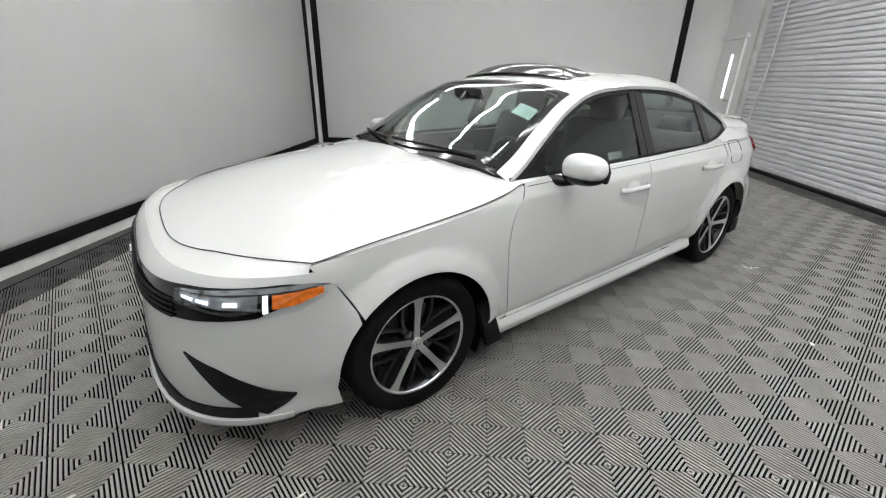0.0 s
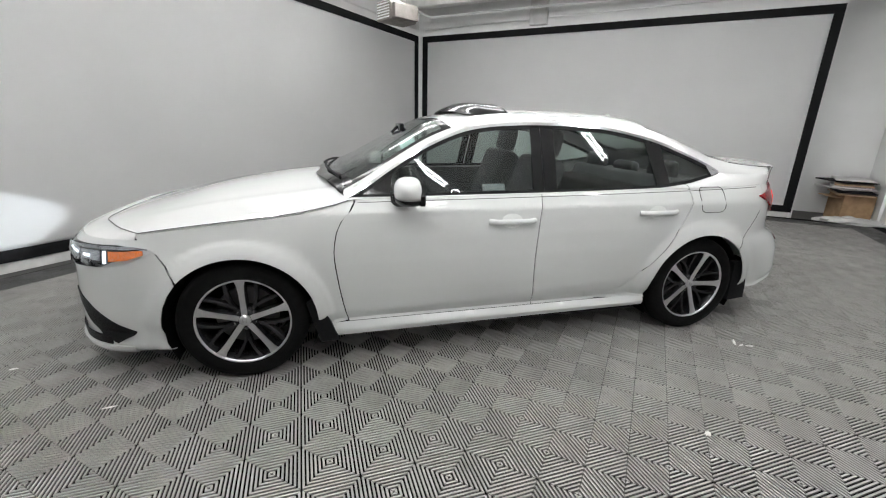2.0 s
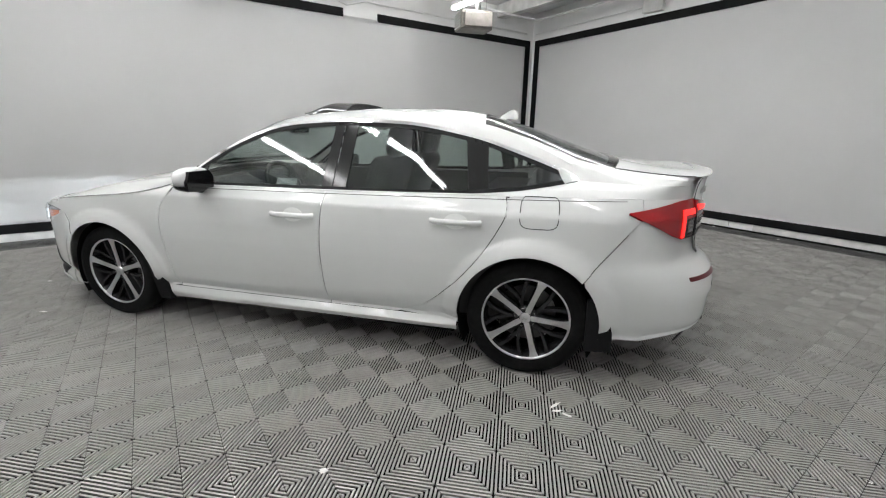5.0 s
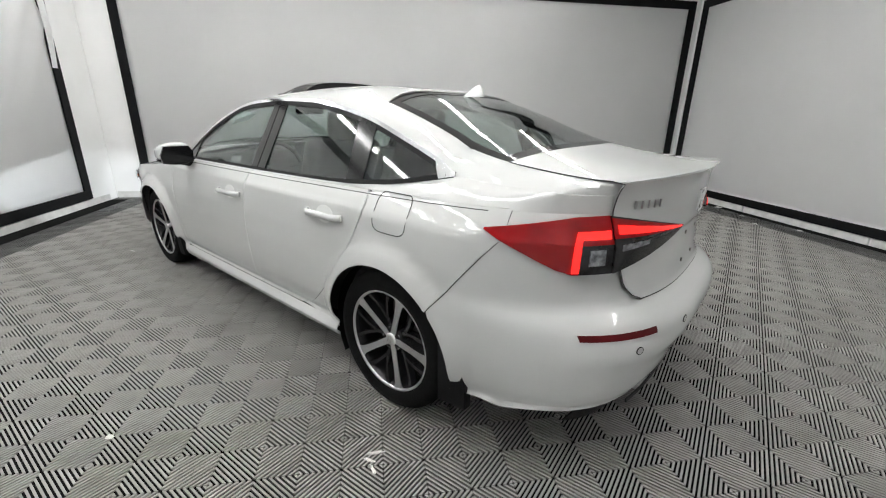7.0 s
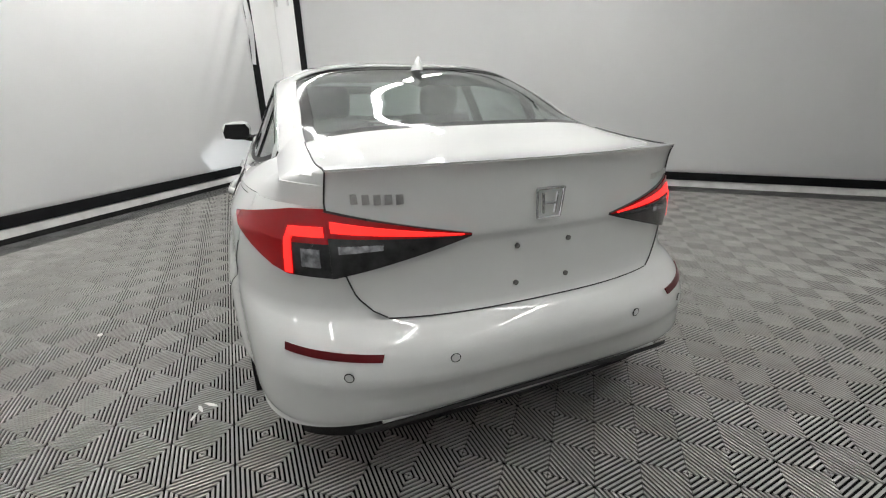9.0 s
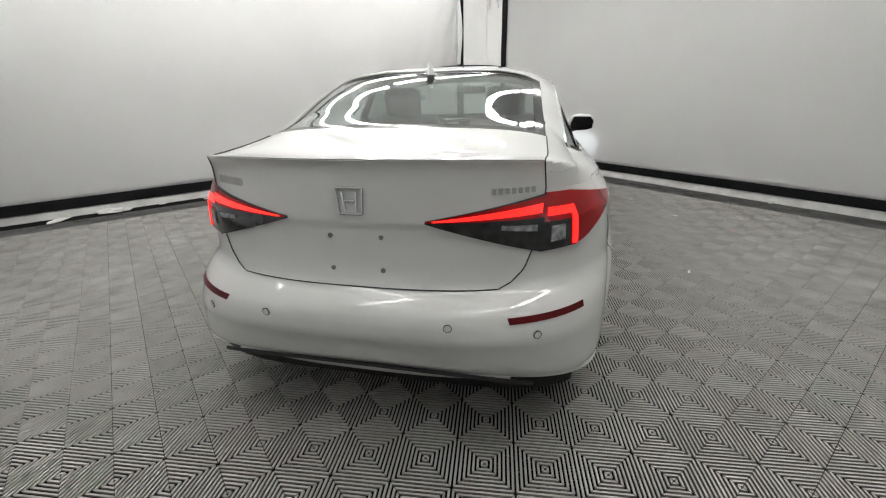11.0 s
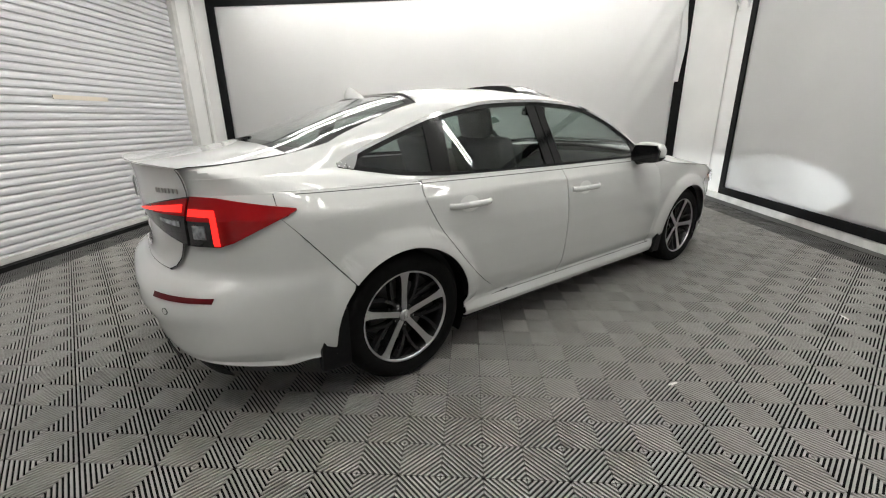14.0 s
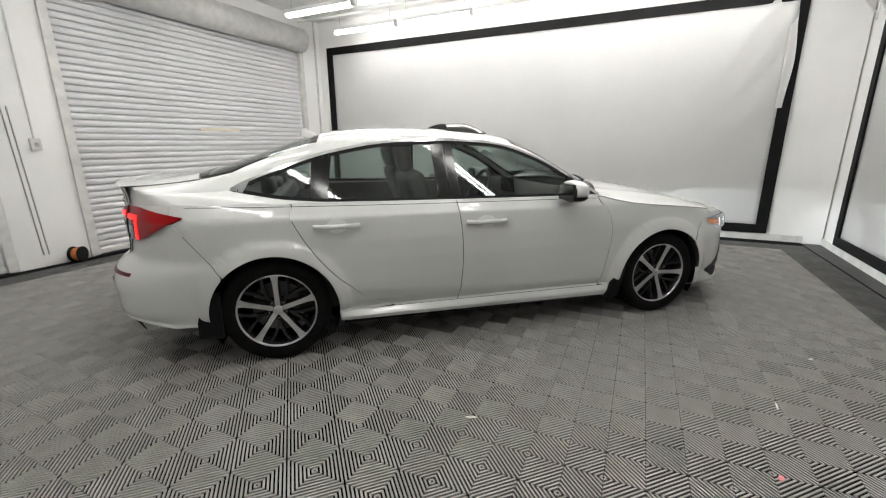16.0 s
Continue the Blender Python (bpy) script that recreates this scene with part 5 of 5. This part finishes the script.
# ---- wheels
def wheel_thing():
    w = empty("wheel", label="black tyre on a two-tone five-spoke alloy rim")
    ty = [(0.222, -0.105), (0.240, -0.112), (0.270, -0.1175), (0.298, -0.112), (0.312, -0.096), (0.3175, -0.07), (0.318, -0.045), (0.3115, -0.042), (0.3115, -0.034), (0.318, -0.031), (0.318, 0.0), (0.3115, 0.003), (0.3115, 0.011), (0.318, 0.014), (0.318, 0.06), (0.312, 0.095), (0.27, 0.115), (0.222, 0.105)]
    t = part("tyre", lathe(ty, 72), M_TYRE, w, "black low-profile tyre")
    sharp_smooth(t, 40)
    part("rim_barrel", lathe([(0.232, -0.100), (0.228, -0.104), (0.222, -0.100), (0.214, -0.085), (0.205, -0.05), (0.200, 0.02), (0.205, 0.10)], 60), M_RIMDARK, w, smooth=True)
    part("rim_lip", lathe([(0.2325, -0.1035), (0.229, -0.1085), (0.222, -0.1075), (0.219, -0.101)], 72), M_ALU, w, "machined rim lip", True)
    part("brake_disc", lathe([(0.05, -0.01), (0.155, -0.01), (0.155, 0.01), (0.05, 0.01)], 48), M_DISC, w)
    part("hub", lathe([(0.0, -0.082), (0.045, -0.082), (0.062, -0.072), (0.066, -0.05), (0.066, 0.0)], 32), M_RIMDARK, w, smooth=True)
    part("centre_cap", lathe([(0.0, -0.092), (0.024, -0.091), (0.029, -0.086), (0.030, -0.078)], 24), M_ALU, w, "bright centre cap", True)
    box5 = bmesh.new()
    for dy in (-0.008, 0.008):
        tube([(dy, -0.093, -0.012), (dy * 1.15, -0.093, 0.012)], 0.0022, 5, False, box5)
    tube([(-0.008, -0.093, 0), (0.008, -0.093, 0)], 0.0022, 5, False, box5)
    part("cap_emblem", box5, M_GALV, w)

    def arm(a0, a1, radii, widths, ys, material, name, depth, spread=1.2):
        """A spoke from angle a0 to a1 with its half widths and face depths along it."""
        b = bmesh.new()
        n = 12
        rows = []
        for k in range(n + 1):
            t_ = k / n
            r, a = lerp(radii[0], radii[1], t_), radians(lerp(a0, a1, t_))
            c = Vector((r * math.cos(a), float(np.interp(t_, (0, 0.5, 1), ys)), r * math.sin(a)))
            r2, a2 = r + 0.004, radians(lerp(a0, a1, t_ + 0.004 / (radii[1] - radii[0])))
            d = Vector((r2 * math.cos(a2) - c.x, 0, r2 * math.sin(a2) - c.z)).normalized()
            nrm = Vector((-d.z, 0, d.x))
            wd = float(np.interp(t_, np.linspace(0, 1, len(widths)), widths))
            back = Vector((0, depth, 0))
            rows.append([b.verts.new(c - nrm * wd), b.verts.new(c + nrm * wd), b.verts.new(c + nrm * wd * spread + back), b.verts.new(c - nrm * wd * spread + back)])
        for p, q in zip(rows, rows[1:]):
            for i in range(4):
                b.faces.new((p[i], p[(i + 1) % 4], q[(i + 1) % 4], q[i]))
        b.faces.new(rows[0])
        b.faces.new(rows[-1][::-1])
        bmesh.ops.recalc_face_normals(b, faces=b.faces[:])
        return part(name, b, material, w)

    for k in range(5):
        a = 90 + 72 * k
        # bright spoke flaring into the rim on a dark flank, and a dark forked arm beside it
        arm(a, a, (0.030, 0.226), (0.0145, 0.014, 0.0135, 0.0135, 0.0145, 0.017, 0.026), (-0.082, -0.092, -0.104), M_ALU, "spoke", 0.004, 1.03)
        arm(a, a, (0.030, 0.227), (0.017, 0.0165, 0.0165, 0.018, 0.030), (-0.078, -0.088, -0.099), M_RIMDARK, "spoke_side", 0.045, 1.15)
        arm(a + 36, a + 36, (0.045, 0.112), (0.012, 0.0085, 0.010), (-0.066, -0.072, -0.078), M_RIMDARK, "fork_stem", 0.03)
        for s in (-1, 1):
            arm(a + 36 + s * 3, a + 36 + s * 18, (0.100, 0.224), (0.0075, 0.007, 0.0075, 0.010), (-0.078, -0.088, -0.098), M_RIMDARK, "fork_arm", 0.03, 1.3)
        nut = lathe([(0.0, -0.078), (0.008, -0.078), (0.009, -0.06)], 8)
        part("wheel_nut", nut, M_CHROME, w, place=Matrix.Translation((0.048 * math.cos(radians(a + 36)), 0, 0.048 * math.sin(radians(a + 36)))))
    return w


wh = wheel_thing()
WY = 0.886
spin = {(-1, -1): 0, (1, -1): 20, (1, 1): 0, (-1, 1): 20}
for i, ((ex, sg), deg) in enumerate(spin.items()):
    turn = Matrix.Rotation(radians(deg), 4, "Y")
    place = Matrix.Translation((ex * WB, sg * (WY - 0.115), 0.318)) @ (Matrix.Rotation(math.pi, 4, "Z") if sg > 0 else Matrix.Identity(4)) @ turn
    if i == 0:
        wh.matrix_basis = place
        wh.parent = car
    else:
        copy_thing(wh, place)


# ---- inside
def soft_block(bounds, bev, name, host, material=M_SEAT, place=None, lab=""):
    ob = part(name, box(*bounds, bevel=bev), material, host, lab, place=place)
    return sharp_smooth(ob, 50)


def seat(x, y):
    s = empty("seat", label="dark grey leather car seat")
    s.parent = car
    s.matrix_basis = Matrix.Translation((x, y, 0))
    soft_block((-0.27, 0.24, -0.25, 0.25, 0.42, 0.58), 0.05, "cushion", s)
    soft_block((-0.07, 0.07, -0.25, 0.25, 0.0, 0.62), 0.05, "backrest", s, place=Matrix.Translation((0.24, 0, 0.52)) @ Matrix.Rotation(radians(20), 4, "Y"))
    soft_block((-0.05, 0.05, -0.13, 0.13, 0.0, 0.19), 0.045, "headrest", s, place=Matrix.Translation((0.46, 0, 1.10)) @ Matrix.Rotation(radians(12), 4, "Y"))
    part("headrest_post", tube([(0.45, -0.06, 1.05), (0.47, -0.06, 1.14)], 0.006, 6), M_CHROME, s)


seat(0.02, -0.36)
seat(0.02, 0.36)
bench = empty("rear_bench", label="dark grey leather rear bench")
bench.parent = car
soft_block((0.70, 1.15, -0.66, 0.66, 0.42, 0.58), 0.05, "cushion", bench)
soft_block((-0.07, 0.07, -0.66, 0.66, 0.0, 0.52), 0.05, "backrest", bench, place=Matrix.Translation((1.18, 0, 0.50)) @ Matrix.Rotation(radians(24), 4, "Y"))
for y in (-0.40, 0.0, 0.40):
    soft_block((1.36, 1.44, y - 0.13, y + 0.13, 0.96, 1.09 if y else 1.05), 0.035, "headrest", bench)
soft_block((1.38, 1.80, -0.62, 0.62, 0.90, 0.955), 0.01, "parcel_shelf", car, M_DASH)
b = bmesh.new()
n = 24
rows = []
for k in range(n + 1):
    y = lerp(-0.79, 0.79, k / n)
    prof = [(-0.86, 0.90), (-0.80, 0.945), (-0.62, 0.955), (-0.52, 0.93), (-0.47, 0.84), (-0.50, 0.68), (-0.60, 0.55), (-0.80, 0.45)]
    hood_up = 0.03 * math.exp(-((y + 0.36) / 0.16) ** 2)
    rows.append([b.verts.new((x, y, z + (hood_up if 1 < i < 5 else 0))) for i, (x, z) in enumerate(prof)])
for p, q in zip(rows, rows[1:]):
    for i in range(len(p) - 1):
        b.faces.new((p[i], q[i], q[i + 1], p[i + 1]))
bmesh.ops.solidify(b, geom=b.faces[:], thickness=0.01)
sharp_smooth(part("dashboard", b, M_DASH, car, "black dashboard"), 50)
part("screen", box(-0.49, -0.475, -0.13, 0.13, 0.88, 1.0, 0.004), M_GLOSSBLACK, car, "black centre display")
st = empty("steering_wheel", label="black steering wheel")
st.parent = car
st.matrix_basis = Matrix.Translation((-0.34, -0.36, 0.87)) @ Matrix.Rotation(radians(-25), 4, "Y")
part("wheel_rim", tube([(0, 0.185 * math.cos(a), 0.185 * math.sin(a)) for a in np.linspace(0, 2 * math.pi, 33)[:-1]], 0.015, 8, True), M_DASH, st, smooth=True)
sharp_smooth(part("wheel_boss", box(-0.03, 0.02, -0.08, 0.08, -0.06, 0.06, 0.02), M_DASH, st))
for y0, z0, y1, z1 in ((-0.17, 0, -0.07, 0), (0.07, 0, 0.17, 0), (0, -0.17, 0, -0.05)):
    part("wheel_spoke", tube([(0, y0, z0), (0, y1, z1)], 0.014, 8), M_DASH, st)
soft_block((-0.46, -0.43, -0.12, 0.12, 1.235, 1.30), 0.012, "rear_view_mirror", car, M_GLOSSBLACK)
part("mirror_stem", tube([(-0.46, 0, 1.28), (-0.50, 0, 1.235)], 0.01, 8), M_GLOSSBLACK, car)
soft_block((-0.35, 0.65, -0.10, 0.10, 0.28, 0.66), 0.03, "centre_console", car, M_DASH)
panel("headliner", lambda u, v: (lambda x, e: (upper(x, e)[0], upper(x, e)[1] * 0.97, upper(x, e)[2] - 0.03))(lerp(-0.18, 1.0, v), lerp(-0.97, 0.97, u)), 20, 14, mat("grey_headliner", (0.30, 0.30, 0.29), 0.9, var=0.05), "grey cloth headliner", 0.01, centre=(0.4, 0, 0.2))
part("cabin_floor", box(-0.82, 1.20, -0.80, 0.80, 0.26, 0.29, 0.005), M_TUB, car)
# stickers on the windscreen and the front side window
part("sticker", patch(lambda u, v: (lambda p: (p[0] + 0.004, p[1], p[2] - 0.012))(upper(lerp(-0.52, -0.44, v), lerp(-0.80, -0.62, u))), 6, 4, 0.001), M_STICKER, car, "pale green window sticker")
part("sticker", patch(lambda u, v: (lambda x, z: (x, -(glass_y(x, z) - 0.012), z))(lerp(-0.10, 0.03, u), lerp(0.955, 0.99, v)), 4, 3, 0.001), mat("grey_sticker", (0.22, 0.23, 0.23), 0.6, var=0.3, scale=80), car, "small grey window sticker")


# ---------------------------------------------------------------- rib tiles
CELL = 0.1525
TA, TB = 0.030, 0.027


def rib_tile():
    """One square of four cells; the ribs of neighbouring cells run crosswise."""
    bm = bmesh.new()
    pitch, wid, hgt = 0.0153, 0.0076, 0.0062
    for ci in range(2):
        for cj in range(2):
            x0, y0 = ci * CELL, cj * CELL
            s = 1 if (ci + cj) % 2 else -1
            lim = CELL - 0.002
            n = int(2 * CELL / (pitch * math.sqrt(2)))
            for k in range(-n, n + 1):
                off = (k + 0.5) * pitch
                # a rib along (1, s), at distance off from the cell's middle
                half = CELL / math.sqrt(2) - abs(off) - 0.0015
                if half < wid * 0.4:
                    continue
                d, q = Vector((1, s, 0)).normalized(), Vector((-s, 1, 0)).normalized()
                c = Vector((x0 + CELL / 2, y0 + CELL / 2, 0)) + q * off
                ins = wid / 2
                sg = 1 if off > 0 else -1
                lo, hi = half + ins * 0.9, half - ins * 0.9
                a = [c - d * lo - q * ins * sg, c + d * lo - q * ins * sg, c + d * max(hi, 0.001) + q * ins * sg, c - d * max(hi, 0.001) + q * ins * sg]
                top = [bm.verts.new(p + Vector((0, 0, 0.0))) for p in a]
                bot = [bm.verts.new(p - Vector((0, 0, hgt))) for p in a]
                bm.faces.new(top)
                for i in range(4):
                    bm.faces.new((top[i], bot[i], bot[(i + 1) % 4], top[(i + 1) % 4]))
    bmesh.ops.recalc_face_normals(bm, faces=bm.faces[:])
    for f in bm.faces:
        if abs(f.normal.z) > 0.9 and f.normal.z < 0:
            f.normal_flip()
    return bm


BORDER = 0.42
i0, i1 = math.ceil((A0 + BORDER - TA) / (2 * CELL)), math.floor((A1 - BORDER - TA) / (2 * CELL))
j0, j1 = math.ceil((B0 + 0.30 - TB) / (2 * CELL)), math.floor((B1 - 0.36 - TB) / (2 * CELL))
tile_mesh = mesh_of(rib_tile(), "tile", M_TILE)
# the ribs' flanks are coloured darker than their tops: groove shade painted in
M_RIBSHADE = mat("shaded_rib_flank", (0.25, 0.244, 0.23), 0.85, var=0.3, scale=9, spec=0.1)
tile_mesh.materials.append(M_RIBSHADE)
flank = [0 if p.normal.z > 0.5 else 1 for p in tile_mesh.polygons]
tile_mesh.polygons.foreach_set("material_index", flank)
ea, eb = TA + 2 * CELL * i0, TB + 2 * CELL * j0
fa, fb = TA + 2 * CELL * i1, TB + 2 * CELL * j1
tiles = empty("tile_floor", ROOM.copy(), label="grey plastic rib tiles laid in a checker of crossed ribs", category="floor tiles", kind="structure")
# sheet just below the ribs; its black stands in for the gaps' shade
part("tile_base", box(A0 + 0.04, A1 - 0.06, B0 + 0.04, B1 - 0.06, -0.0198, -0.0061), M_TILEBASE, tiles, "near-black base under the ribs, groove shade put into its colour")
spots = [(i, j) for i in range(i0, i1) for j in range(j0, j1)]


def far_from_car(ij):
    a, b = TA + 2 * CELL * (ij[0] + 0.5), TB + 2 * CELL * (ij[1] + 0.5)
    x, y = CT * a - ST * b, ST * a + CT * b
    d = math.hypot(max(abs(x) - 1.9, 0), max(abs(y) - 0.5, 0))
    return d if abs(y) > 0.45 or abs(x) > 2.1 else 9.0


spots.sort(key=far_from_car)
rest = []
for n, (i, j) in enumerate(spots):
    a, b = TA + 2 * CELL * i, TB + 2 * CELL * j
    if n < 300:
        ob = new("tile", tile_mesh)
        ob.parent = tiles
        ob.location = (a, b, 0)
    else:
        rest.append((a, b))
nv, nf = len(tile_mesh.vertices), len(tile_mesh.polygons)
co = np.empty(nv * 3)
tile_mesh.vertices.foreach_get("co", co)
co = co.reshape(-1, 3)
fv = np.array([list(p.vertices) for p in tile_mesh.polygons])
verts = np.concatenate([co + (a, b, 0) for a, b in rest])
faces = np.concatenate([fv + nv * k for k in range(len(rest))])
me = bpy.data.meshes.new("far_tiles")
me.from_pydata(verts.tolist(), [], faces.tolist())
me.materials.append(M_TILE)
# same painted shade on the flanks of the far ribs
me.materials.append(M_RIBSHADE)
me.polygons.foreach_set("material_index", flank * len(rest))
ft = new("far_tiles", me)
ft.parent = tiles
tagged(ft, kind="stuff")

# darker tiles along two walls
M_TILEDARK = mat("black_ribbed_tile", (0.075, 0.074, 0.072), 0.5, var=0.2, scale=4.0)
edge_spots = []
for i in range(i0 - 2, i1 + 2):
    for j in range(j0 - 2, j1 + 3):
        if i0 <= i < i1 and j0 <= j < j1:
            continue
        a, b = TA + 2 * CELL * i, TB + 2 * CELL * j
        if a > A0 + 0.04 and a + 2 * CELL < A1 - 0.04 and b > B0 + 0.04 and b + 2 * CELL < B1 + 0.02:
            edge_spots.append((a, b))
verts = np.concatenate([co + (a, b, 0) for a, b in edge_spots])
faces = np.concatenate([fv + nv * k for k in range(len(edge_spots))])
me = bpy.data.meshes.new("border_tiles")
me.from_pydata(verts.tolist(), [], faces.tolist())
me.materials.append(M_TILEDARK)
bt = new("border_tiles", me)
bt.parent = tiles
tagged(bt, label="darker tiles along the wall", kind="stuff")
